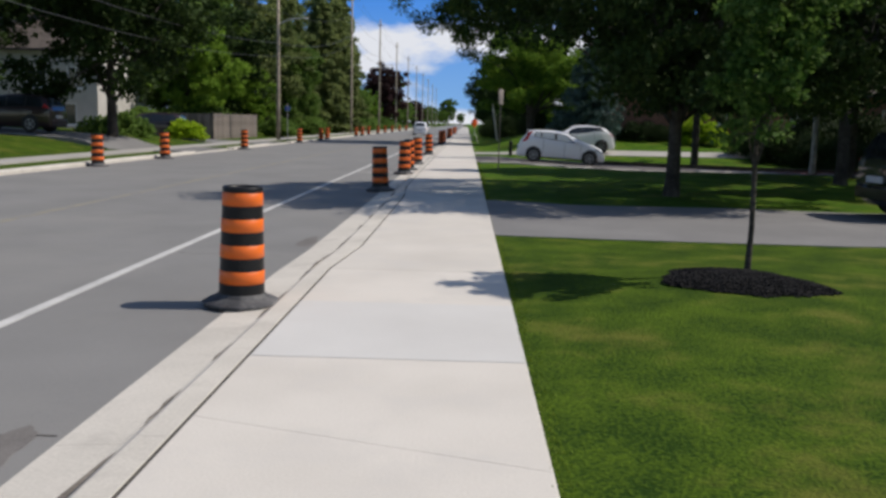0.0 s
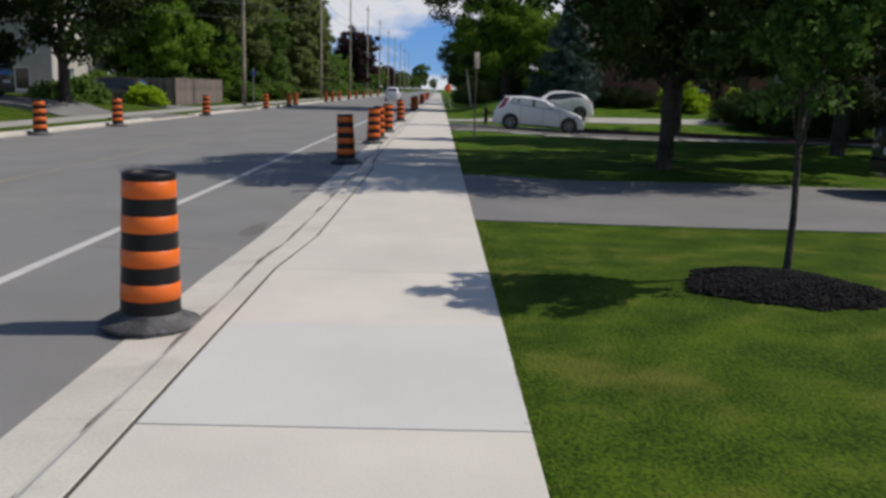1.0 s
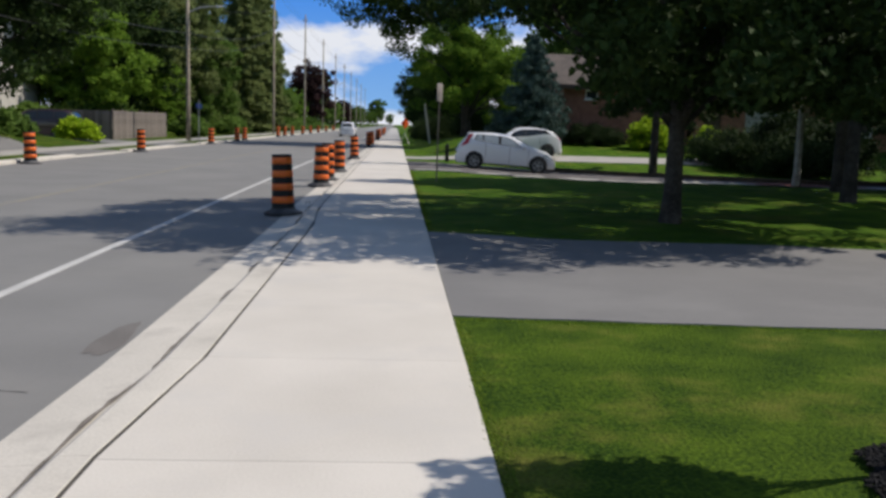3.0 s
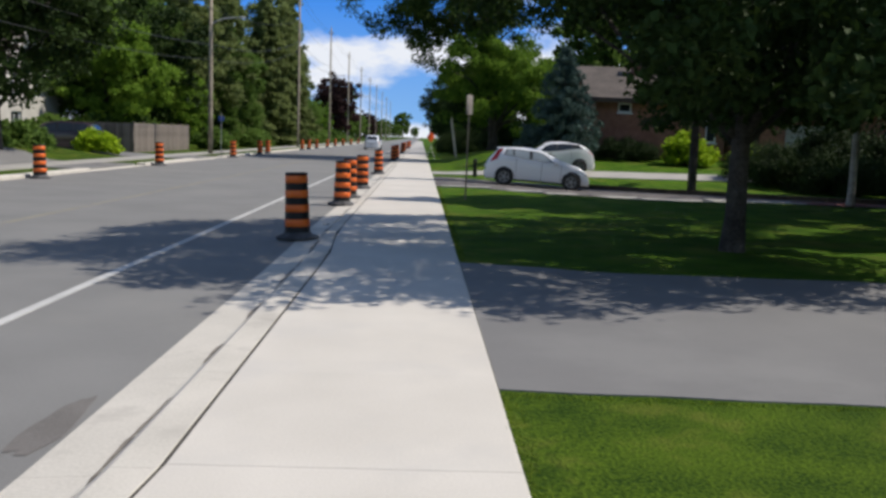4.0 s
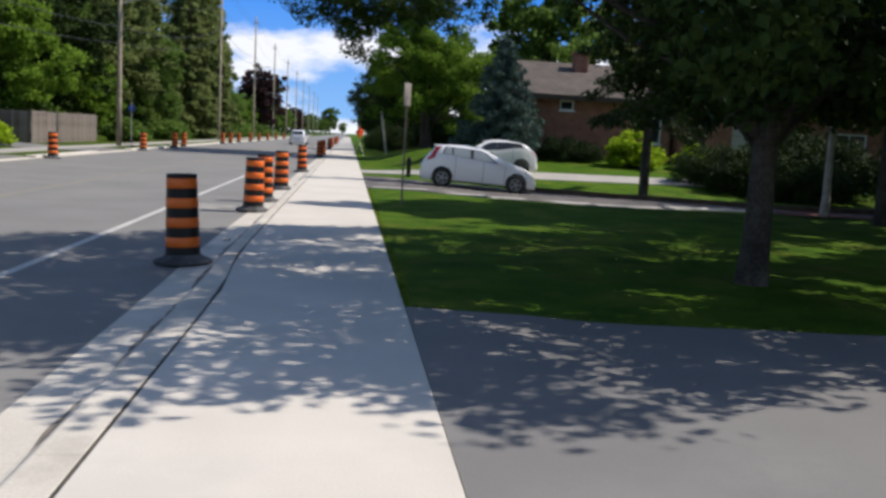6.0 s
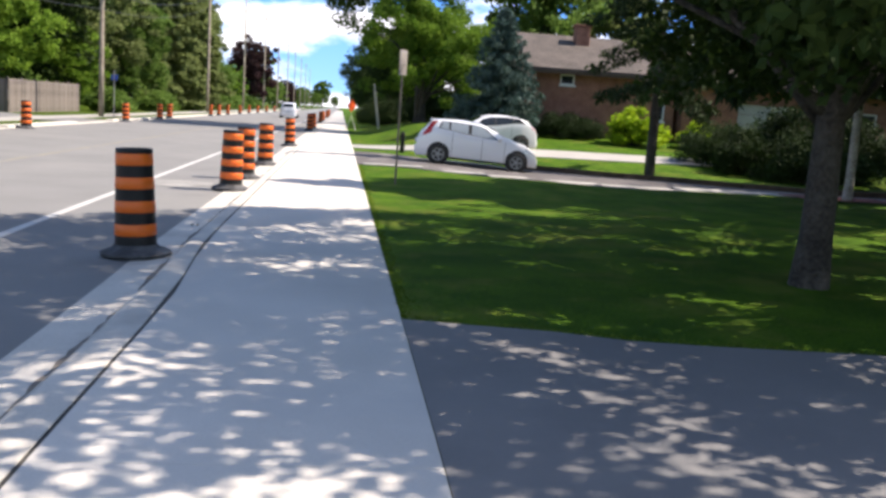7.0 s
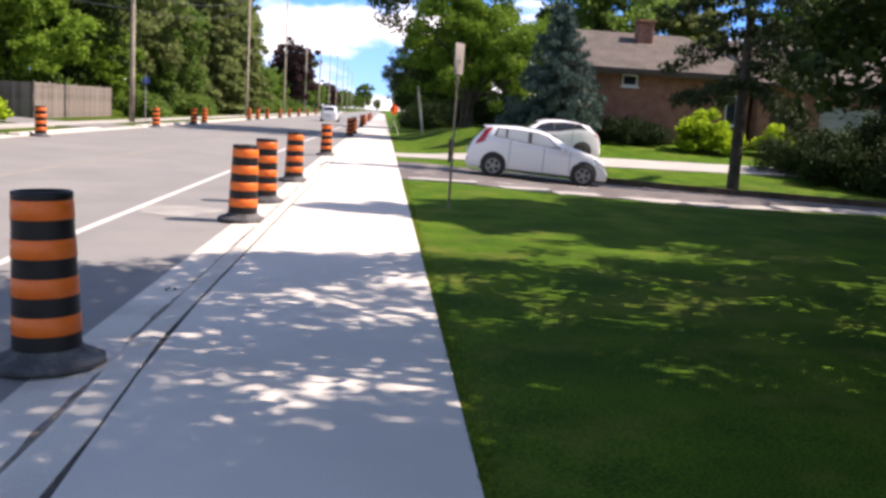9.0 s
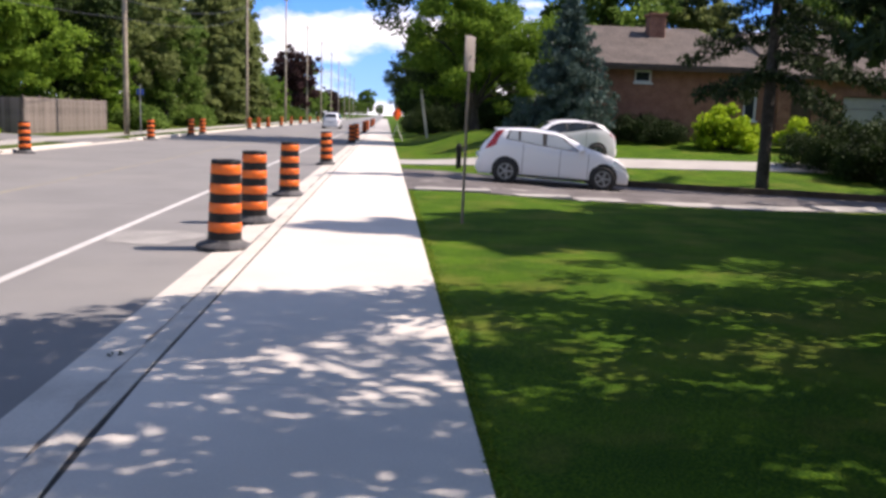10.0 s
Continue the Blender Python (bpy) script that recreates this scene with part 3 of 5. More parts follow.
def shrub(name, seed, rx, ry, h, leaf_mat, clumps=50, per=60, leaf=0.16):
    rnd, rn = random.Random(seed), np.random.default_rng(seed)
    thing = empty(name, pose(0, 0, 0))
    centres, spread = [], []
    bm = bmesh.new()
    for k in range(clumps):
        a, q = rnd.uniform(0, 6.28), rnd.random() ** 0.5
        z = h * (0.12 + 0.8 * rnd.random() * math.sqrt(max(0.05, 1 - q * q * 0.9)))
        c = (math.cos(a) * q * rx, math.sin(a) * q * ry, z)
        centres.append(c)
        spread.append(min(rx, h) * rnd.uniform(0.2, 0.38))
        if k % 4 == 0:
            tube(limb_path(rnd, (c[0] * 0.1, c[1] * 0.1, -0.1), c, 0.05, 3), [0.03, 0.025, 0.018, 0.008], 5, bm)
    part("stems", bm, M_BARK, thing)
    v, f = leaf_cloud(rn, centres, spread, per, leaf)
    raw("leaves", v, f, leaf_mat, thing)
    return thing


def put(thing, x, y, turn=0.0, scale=1.0, z=None):
    thing.scale = (scale, scale, scale)
    thing.matrix_basis = pose(x, y, lift(x, y) if z is None else z, 0, 0, turn) @ Matrix.Diagonal((scale, scale, scale, 1))
    return thing


def again(thing, x, y, turn, scale=1.0, z=None):
    ob = copy_thing(thing, pose(x, y, lift(x, y) if z is None else z, 0, 0, turn))
    ob.scale = (scale, scale, scale * (0.92 + 0.16 * ((x * 7.3 + y * 3.1) % 1)))
    return ob


# the wide maple that shades the pavement
big = put(broad_tree("maple_tree", 11, 10.4, 5.4, 2.0, 0.16, L_MAPLE, M_BARK, clumps=285, per=160, leaf=0.14, clump=0.122, flat=0.95, limbs=34, lean=(0.4, 0.3), even=0.36, skirt=130, rim=84, fork=True), 4.87, 21.5)
tagged(big, "broad dark green maple tree on the lawn shading the pavement", "tree")
# young tree in a mulch ring
sap = put(broad_tree("young_tree", 5, 3.75, 0.76, 1.35, 0.028, L_SAPLING, M_BARK, clumps=95, per=68, leaf=0.08, clump=0.23, limbs=16, lean=(-0.05, -0.28)), 3.03, 9.72)
tagged(sap, "young slender tree with pale green leaves in black mulch", "tree")
# tall spruces behind the lawn
sp = put(conifer("spruce_tree", 21, 17.5, 5.9, 4.6, 0.24, L_DARKNEEDLE, M_BARK, tiers=28, boughs=11, per=28, leaf=0.23, droop=0.3, gap=0.08), 13.6, 32.6)
tagged(sp, "tall dark green spruce tree with drooping boughs", "tree", "spruces on the lawns")
pine = put(conifer("pine_tree", 23, 15.5, 3.0, 3.5, 0.17, L_DARKNEEDLE, M_BARK, tiers=24, boughs=7, per=75, leaf=0.1, droop=0.36, gap=0.4, stretch=2.2), 11.1, 44.2, 200)
tagged(pine, "dark spruce with a bare lower trunk beside the drive", "tree", "spruces on the lawns")
# unseen copy to the right, added to throw shade over the lawn
again(sp, 20.5, 24.5, 100, 1.0)
lacy = put(broad_tree("lawn_tree", 13, 9.6, 3.1, 2.3, 0.17, L_MAPLE, M_BARK, clumps=120, per=100, leaf=0.14, clump=0.17), 11.5, 28.0)
tagged(lacy, "dark green broad-leaved tree standing on the lawn", "tree")
again(sp, 23.5, 40.5, 200, 0.9)
blue = put(conifer("blue_spruce", 31, 5.9, 2.4, 0.2, 0.1, L_SPRUCE, M_BARK, tiers=22, boughs=11, per=44, leaf=0.11, droop=0.05, gap=0.18, stretch=2.0), 7.5, 56.0)
tagged(blue, "blue-grey spruce tree in front of the brick house", "tree")
birch = put(broad_tree("pale_trunk_tree", 41, 11, 3.4, 3.4, 0.11, L_MAPLE, M_BIRCH, clumps=130, per=90, leaf=0.2), 13.3, 35.0)
tagged(birch, "tree with a thin pale trunk beside a red mulch bed", "tree")
green = put(broad_tree("green_tree", 51, 8.6, 4.2, 0.9, 0.22, L_BRIGHT, M_BARK, clumps=230, per=210, leaf=0.155, clump=0.15), 5.0, 70, 0)
tagged(green, "leafy bright green tree by the pavement", "tree")
over = put(broad_tree("overhanging_tree", 61, 16.5, 7.8, 5.7, 0.34, L_OVER, M_BARK, clumps=260, per=170, leaf=0.21, clump=0.12, lean=(-2.6, 0)), 5.2, 74.5)
tagged(over, "tall tree with branches reaching over the pavement", "tree")

# trees across the road, and the avenue
kind_a = put(broad_tree("roadside_tree", 71, 12.5, 6.3, 2.0, 0.27, L_MAPLE, M_BARK, clumps=250, per=85, leaf=0.3, clump=0.15), -18.6, 47.0, 0, z=0.3)
tagged(kind_a, "dark green broad-leaved tree across the road", "tree", "trees along the road")
kind_b = put(broad_tree("roadside_tree", 72, 10, 4.4, 0.9, 0.2, L_BRIGHT, M_BARK, clumps=190, per=130, leaf=0.26, clump=0.15), -22.4, 72, 0, z=0)
tagged(kind_b, "bright green tree behind the wooden fence", "tree", "trees along the road")
kind_c = put(broad_tree("roadside_tree", 73, 19, 5.2, 1.8, 0.3, L_OLIVE, M_BARK, clumps=270, per=105, leaf=0.33, clump=0.14), -23.5, 92, 0, z=0)
tagged(kind_c, "tall olive green tree across the road", "tree", "trees along the road")
kind_d = put(broad_tree("roadside_tree", 74, 15, 5.6, 1.4, 0.28, L_MID, M_BARK, clumps=240, per=100, leaf=0.34, clump=0.15), -25, 84, 0, z=0)
tagged(kind_d, "mid green tree across the road", "tree", "trees along the road")
copper = put(broad_tree("copper_beech", 75, 14.6, 5.0, 0.5, 0.3, L_COPPER, M_BARK, clumps=170, per=70, leaf=0.5, clump=0.18), -17.6, 192, 0, z=0)
tagged(copper, "dark purple copper beech tree", "tree")
tall = put(conifer("tall_pine", 76, 21, 4.4, 1.5, 0.3, L_OLIVE, M_BARK, tiers=30, boughs=9, per=24, leaf=0.42, droop=0.15, gap=0.1), -22.5, 110, 0, z=0)
tagged(tall, "tall olive green conifer across the road", "tree", "trees along the road")
distant = put(broad_tree("roadside_tree", 77, 14, 5.4, 1.2, 0.28, L_MID, M_BARK, clumps=110, per=55, leaf=0.7, clump=0.18), -20, 222, 0, z=0)
tagged(distant, "mid green tree far along the road", "tree", "trees along the road")
for src, x, y, turn, s in (
        (kind_a, -25, 36, 80, 1.05), (kind_d, -38, 52, 10, 1.0), (kind_a, -24.5, 80, 200, 1.1), (kind_d, -29, 70, 130, 1.15), (kind_c, -29, 79, 45, 0.95), (kind_b, -20.6, 84, 70, 0.75),
        (kind_c, -22, 99, 140, 0.95), (kind_d, -20.5, 104, 33, 0.8), (tall, -19.6, 121, 50, 1.0), (kind_c, -20.6, 127, 210, 1.1), (tall, -19.4, 134, 120, 1.05), (kind_c, -20.6, 141, 300, 0.95),
        (kind_d, -20.5, 152, 10, 0.6), (kind_d, -20, 162, 77, 0.6), (kind_b, -19.5, 173, 180, 0.7), (kind_d, -26, 184, 90, 0.6), 
        (distant, -19, 210, 99, 0.75), (distant, -19, 238, 99, 0.65), (distant, -18, 255, 180, 0.6), (distant, -18.5, 275, 140, 0.6), (copper, -18, 300, 66, 0.66), (copper, -18, 322, 0, 0.62), (distant, -17.5, 360, 40, 0.6), (distant, -17, 400, 0, 0.65), (distant, -17, 450, 0, 0.65), (distant, -16, 520, 0, 0.7), (distant, -15, 600, 0, 0.7),
        (kind_d, -34, 92, 0, 1.2), (kind_c, -36, 106, 10, 1.1), (kind_d, -33, 122, 30, 1.3), (kind_a, -36, 78, 30, 1.4), (kind_d, -46, 66, 30, 1.2), (kind_a, -44, 44, 60, 1.3), (kind_d, -50, 56, 0, 1.2),
        (distant, -14.3, 690, 0, 1.5), (distant, -6, 860, 0, 0.9)):
    again(src, x, y, turn, s, 0)
for src, x, y, turn, s in (
        (kind_d, 9.5, 88, 20, 0.7), (kind_a, 6.5, 101, 120, 0.9), (kind_d, 8.0, 118, 60, 0.8), (kind_a, 6.5, 136, 220, 1.0), (kind_d, 8, 156, 10, 0.85), (kind_c, 8, 180, 80, 0.6), (kind_a, 7, 205, 0, 1.1), (distant, 8, 235, 99, 0.9),
        (distant, 7.5, 270, 50, 1.0), (distant, 8.5, 310, 10, 0.9), (distant, 9, 360, 10, 1.0), (distant, 9, 430, 10, 1.1), (distant, 10, 520, 10, 1.2),
        (kind_d, 14.5, 78, 200, 0.95), (kind_c, 21, 80, 30, 0.75), (kind_d, 29, 76, 20, 0.9), (kind_c, 37, 72, 60, 0.8), (kind_d, 33, 55, 0, 0.9), (kind_a, 25, 38, 140, 1.2), (kind_d, 31, 30, 0, 0.9), (kind_a, 27, 22, 60, 1.25), (kind_d, 38, 42, 10, 1.0), (kind_d, 36, 14, 40, 1.0), (kind_d, 44, 28, 40, 1.1)):
    again(src, x, y, turn, s)

# shrubs
lime = put(shrub("lime_shrub", 81, 1.3, 1.0, 1.9, L_LIME, 60, 120, 0.15), 14.3, 55.4)
tagged(lime, "bright lime green shrub against the house", "shrub", "lime shrubs")
again(lime, 17.5, 55.6, 90, 0.8)
yew = put(shrub("yew_shrub", 82, 1.9, 1.6, 2.1, L_YEW, 95, 170, 0.1), 16.9, 47.0)
tagged(yew, "wide dark evergreen shrub beside the drive", "shrub", "dark evergreen shrubs")
again(yew, 19.4, 48.6, 60, 1.5)
again(yew, 17.8, 44.6, 10, 0.95)
again(yew, 20.5, 47.5, 100, 1.2)
again(yew, 10.9, 57.0, 30, 0.65)
again(yew, 12.2, 57.1, 80, 0.55)
for x, y, s in ((16, 50, 0.9), (20.5, 38.5, 1.0), (23, 33, 1.1), (22.5, 27.5, 1.0), (3.5, 84, 1.0), (2.9, 90, 0.9), (5, 95, 1.1), (3.6, 104, 1.1), (3.5, 113, 1.0), (8.5, 74, 1.1), (6.2, 77, 1.0)):
    again(yew, x, y, x * 40, s)
rs = put(shrub("round_shrub", 83, 1.15, 1.0, 1.6, L_LIME, 55, 60, 0.2), -18.3, 58.5, 0, z=0)
tagged(rs, "rounded yellow-green shrub beside the pavement", "shrub", "shrubs across the road")
dk = put(shrub("hedge_shrub", 84, 1.6, 1.3, 1.9, L_MID, 60, 55, 0.26), -20.3, 53, 0, z=0)
tagged(dk, "dark green shrub in front of the trees", "shrub", "shrubs across the road")
for x, y, s in ((-21, 51, 0.8), (-22.2, 70.5, 1.4), (-22.4, 75, 1.5), (-22.2, 79.5, 1.3), (-18, 160, 1.3), (-18, 181, 1.4), (-18, 200, 1.4), (-17.4, 83.5, 1.0), (-18.6, 90, 1.0), (-17.4, 101, 1.1), (-18.8, 109, 1.1), (-17.8, 122, 1.2), (-18.6, 136, 1.2), (-18.3, 152, 1.2), (-18.3, 171, 1.3), (-18.5, 190, 1.4), (-24, 66, 1.3), (-25, 75, 1.4), (-23, 88, 1.4), (-24, 96, 1.5), (-23, 105, 1.5), (-23, 114, 1.5), (-23, 124, 1.5)):
    again(dk, x, y, y * 31, s, 0)


# ---- cars ----
def interp(keys, x):
    for (a, va), (b, vb) in zip(keys, keys[1:]):
        if x <= b:
            t = min(max((x - a) / (b - a), 0), 1)
            t = t * t * (3 - 2 * t) * 0.5 + t * 0.5
            return va + (vb - va) * t
    return keys[-1][1]


def car(name, paint, length, width, top, belt, wheels, wheel_r, side_glass, screens, lamps, glass, ground=0.2, roof_w=0.74, tail=((0.02, 0.34), (0.5, 0.62)), rails=False, tail_slant=(0.03, 0.08)):
    """A car along +x, its rear at x = 0, resting on z = 0. top and belt: (x, z) lines; side_glass: panes as (x0, x1) at the belt;
    screens: rear and front screens as (x0, x1); lamps: rear and front heights."""
    thing = empty(name, pose(0, 0, 0))

    def skin(x, v, out=0.0):
        zt, zb = interp(top, x), interp(belt, x)
        zb = min(zb, zt - 0.02)
        e = min(x, length - x)
        w = width / 2 * (0.84 + 0.16 * min(max(e / 0.75, 0), 1) ** 0.6)
        g = min(max((zt - zb) / 0.45, 0), 1)
        rw = w * (1 - (1 - roof_w) * g)
        if v < 0.18:
            t = v / 0.18
            y, z = w * (0.93 + 0.055 * t), ground + 0.14 * t
        elif v < 0.5:
            t = (v - 0.18) / 0.32
            y, z = w * (0.985 + 0.02 * math.sin(t * math.pi)), ground + 0.14 + (zb - ground - 0.14) * t
        elif v < 0.82:
            t = (v - 0.5) / 0.32
            y, z = w * 0.985 + (rw - w * 0.985) * (t * 0.85 + 0.15 * t * t), zb + (zt - 0.06 * g - zb) * t
        else:
            t = (v - 0.82) / 0.18
            y, z = rw * (1 - t), zt - 0.06 * g * (1 - t) ** 2
        return Vector((x, y + out, z + out * (0.3 if v < 0.82 else 1.0)))

    ns = 44
    stations = [length * (0.5 - 0.5 * math.cos(math.pi * k / ns)) for k in range(ns + 1)]
    vv = [0, 0.09, 0.18, 0.26, 0.34, 0.42, 0.5, 0.58, 0.66, 0.74, 0.82, 0.88, 0.94, 1.0]
    bm = bmesh.new()
    rows = []
    for x in stations:
        half = [skin(x, v) for v in vv]
        row = [bm.verts.new(p) for p in half] + [bm.verts.new((p.x, -p.y, p.z)) for p in reversed(half[:-1])]
        rows.append(row)
    for a, b in zip(rows, rows[1:]):
        for i in range(len(a) - 1):
            bm.faces.new((a[i], b[i], b[i + 1], a[i + 1]))
        bm.faces.new((a[-1], b[-1], b[0], a[0]))
    bm.faces.new(rows[0])
    bm.faces.new(rows[-1][::-1])
    part("body", bm, paint, thing, smooth=True)

    def patch(nm, mat, x0, x1, v0, v1, sides=(1, -1), out=0.006, nx=6, nv=5, slant=0.0, label="", both=True):
        """A panel that lies on the skin. slant: how much its upper edge is drawn in, in metres, at rear and front."""
        for sd in sides:
            b2 = bmesh.new()
            grid = []
            for j in range(nv + 1):
                t = j / nv
                lo, hi = (slant if isinstance(slant, tuple) else (slant, slant))
                xa, xb = x0 + lo * t, x1 - hi * t
                grid.append([])
                for i in range(nx + 1):
                    p = skin(xa + (xb - xa) * i / nx, v0 + (v1 - v0) * t, out)
                    grid[-1].append(b2.verts.new((p.x, sd * p.y, p.z)))
            for j in range(nv):
                for i in range(nx):
                    b2.faces.new((grid[j][i], grid[j][i + 1], grid[j + 1][i + 1], grid[j + 1][i]))
            ob = part(nm, b2, mat, thing, label, True)

    patch("window_trim", M_TRIM, side_glass[0][0] - 0.06, side_glass[-1][1] + 0.08, 0.515, 0.785, nx=14, out=0.003, slant=(side_glass[0][2] + 0.02, side_glass[-1][3] + 0.02), label="black window surround")
    for k, (a, b, lo, hi) in enumerate(side_glass):
        patch("side_window", glass, a, b, 0.53, 0.77, out=0.009, slant=(lo, hi), label="tinted side window")
    # screens run across the car
    for nm, (x0, x1) in zip(("rear_window", "windscreen"), screens):
        b2 = bmesh.new()
        grid = []
        for i in range(9):
            x = x0 + (x1 - x0) * i / 8
            half = [skin(x, v, 0.006) for v in (0.845, 0.89, 0.94, 1.0)]
            pts = half + [Vector((p.x, -p.y, p.z)) for p in reversed(half[:-1])]
            shift = 0.01 if nm == "windscreen" else -0.01
            grid.append([b2.verts.new((p.x + shift, p.y, p.z)) for p in pts])
        for a, b in zip(grid, grid[1:]):
            for i in range(len(a) - 1):
                b2.faces.new((a[i], a[i + 1], b[i + 1], b[i]))
        part(nm, b2, M_GLASS, thing, "dark glass screen", True)
    # lamps
    (ta, tb), (va, vb) = tail
    patch("tail_lamp", M_RED, ta, tb, va, vb, out=0.012, slant=tail_slant, label="red tail lamp")
    patch("head_lamp", M_LENS, length - 0.5, length - 0.06, 0.40, 0.5, out=0.012, slant=(0.08, 0.04), label="clear head lamp")
    patch("sill", M_TRIM, 0.35, length - 0.3, 0.0, 0.07, out=0.006)
    # door seams
    for a, b in ((wheels[0] + 0.42, 0), ((wheels[0] + wheels[1]) / 2 + 0.12, 0), (wheels[1] - 0.42, 0)):
        patch("door_seam", M_TRIM, a, a + 0.012, 0.1, 0.5, nx=1, out=0.004)
    for a in (wheels[0] + 0.55, (wheels[0] + wheels[1]) / 2 + 0.22):
        patch("door_handle", paint, a, a + 0.17, 0.445, 0.468, nx=2, nv=1, out=0.025)
    # bumper strip and plate at the rear
    w = width / 2
    part("rear_bumper", box((-0.06, -w * 0.8, ground + 0.05), (0.1, w * 0.8, ground + 0.36), 0.05), paint, thing, smooth=False)
    part("number_plate", box((-0.075, -0.26, ground + 0.42), (-0.0, 0.26, ground + 0.54), 0.006), M_PLATE, thing, "blank pale number plate")
    for sd in (1, -1):
        part("door_mirror", lathe([(0.03, -0.08), (0.085, -0.05), (0.085, 0.06), (0.04, 0.09)], 10), paint, thing).matrix_basis = pose(wheels[1] - 0.62, sd * (w + 0.06), interp(belt, wheels[1] - 0.6) + 0.06, 90 * 0, 80, 0)
        if rails:
            part("roof_rail", tube([(0.6, sd * w * 0.66, interp(top, 0.6) - 0.02), (0.75, sd * w * 0.66, interp(top, 0.8) + 0.03), (length * 0.5, sd * w * 0.66, interp(top, length * 0.5) + 0.02)], [0.02, 0.025, 0.02], 6), M_GALV, thing)
    # wheels
    for x in wheels:
        for sd in (1, -1):
            yy = sd * (w - 0.015)
            arch = part("wheel_arch", lathe([(wheel_r * 1.16, -0.02), (wheel_r * 1.16, 0.017), (wheel_r * 1.05, 0.02)], 24), M_TRIM, thing, "black wheel arch")
            arch.matrix_basis = pose(x, yy, wheel_r + 0.03, -90 * sd, 0, 0)
            wh = part("tyre", lathe([(wheel_r * 0.62, -0.17), (wheel_r * 0.95, -0.17), (wheel_r, -0.14), (wheel_r, 0.015), (wheel_r * 0.95, 0.04), (wheel_r * 0.66, 0.045), (wheel_r * 0.62, 0.0)], 26), M_TYRE, thing, "black tyre", True)
            wh.matrix_basis = pose(x, yy, wheel_r, -90 * sd, 0, 0)
            rb = lathe([(wheel_r * 0.64, 0.03), (wheel_r * 0.66, 0.05), (wheel_r * 0.58, 0.05), (wheel_r * 0.56, 0.026)], 26, cap=False)
            for k in range(5):
                q = Matrix.Rotation(2 * math.pi * k / 5, 4, 'Z')
                bs = box((wheel_r * 0.08, -0.028, 0.018), (wheel_r * 0.6, 0.028, 0.044), 0.006)
                bs.transform(q)
                tmp = bpy.data.meshes.new("spoke")
                bs.to_mesh(tmp)
                bs.free()
                rb.from_mesh(tmp)
                bpy.data.meshes.remove(tmp)
            lathe([(wheel_r * 0.14, 0.03), (wheel_r * 0.13, 0.055)], 12, rb)
            part("rim", rb, M_RIM, wh, "silver alloy rim")
    return thing


hatch = car("hatchback", M_WHITE, 3.98, 1.70,
            [(0, 0.74), (0.06, 0.94), (0.2, 1.12), (0.36, 1.3), (0.44, 1.42), (0.52, 1.445), (0.9, 1.47), (1.35, 1.49), (1.95, 1.465), (2.4, 1.32), (2.9, 1.06), (3.5, 0.9), (3.82, 0.74), (3.98, 0.45)],
            [(0, 0.7), (0.2, 0.95), (0.6, 1.15), (1.0, 1.1), (1.6, 1.02), (2.4, 0.96), (3.0, 0.93), (3.5, 0.82), (3.98, 0.58)],
            (0.74, 3.3), 0.315, [(0.74, 1.02, 0.06, 0.02), (1.07, 1.66, 0.0, 0.02), (1.76, 2.62, 0.0, 0.46)], [(0.14, 0.42), (2.32, 2.88)], None, M_LIGHTGLASS, tail=((0.16, 0.44), (0.46, 0.78)), tail_slant=(0.24, -0.2))
# a spoiler over the rear window and a crease along the doors
part("spoiler", box((0.36, -0.55, 1.375), (0.66, 0.55, 1.425), 0.015), M_WHITE, hatch)
for sd in (1, -1):
    part("rear_reflector", box((0.1, sd * 0.68 - 0.05, 0.4), (0.16, sd * 0.68 + 0.05, 0.46), 0.01), M_RED, hatch, "small red reflector")
tagged(hatch, "white five-door hatchback parked on the asphalt drive", "car", "parked cars")
# rear wheel and front wheel stand at (3.1, 42.4) and (5.65, 42.1)
hatch.matrix_basis = pose(2.45, 42.72, -0.02, 0, 2.7, -7.5)

suvb = car("white_crossover", M_WHITE, 4.3, 1.8,
           [(0, 0.74), (0.08, 1.0), (0.25, 1.14), (0.55, 1.38), (0.85, 1.49), (1.5, 1.57), (2.1, 1.55), (2.5, 1.43), (3.2, 1.08), (3.9, 0.96), (4.15, 0.82), (4.3, 0.55)],
           [(0, 0.9), (0.5, 1.2), (0.9, 1.22), (2.0, 1.06), (3.2, 0.98), (4.3, 0.7)],
           (0.78, 3.42), 0.34, [(0.62, 1.1, 0.26, 0.03), (1.15, 1.9, 0.02, 0.02), (1.95, 2.85, 0.02, 0.42)], [(0.2, 0.52), (2.5, 3.15)], None, M_GLASS)
tagged(suvb, "white crossover car parked nose to the road on the pale drive", "car", "parked cars")
suvb.matrix_basis = pose(8.0, 50.5, lift(6, 50.5) + 0.02, 0, 0, 186) @ Matrix.Diagonal((0.95, 0.95, 0.95, 1))

van = car("minivan", M_WHITE, 5.0, 1.95,
          [(0, 0.9), (0.05, 1.2), (0.22, 1.62), (0.5, 1.72), (1.8, 1.76), (3.2, 1.68), (4.0, 1.18), (4.6, 1.02), (4.9, 0.85), (5.0, 0.55)],
          [(0, 1.02), (1.0, 1.05), (3.0, 1.02), (4.0, 1.0), (5.0, 0.7)],
          (0.95, 3.98), 0.33, [(0.3, 1.35, 0.12, 0.02), (1.42, 2.4, 0.02, 0.02), (2.46, 3.5, 0.02, 0.5)], [(0.07, 0.25), (3.25, 3.95)], None, M_GLASS, tail=((0.02, 0.22), (0.36, 0.56)), rails=True)
tagged(van, "white minivan driving away along the road", "minivan")
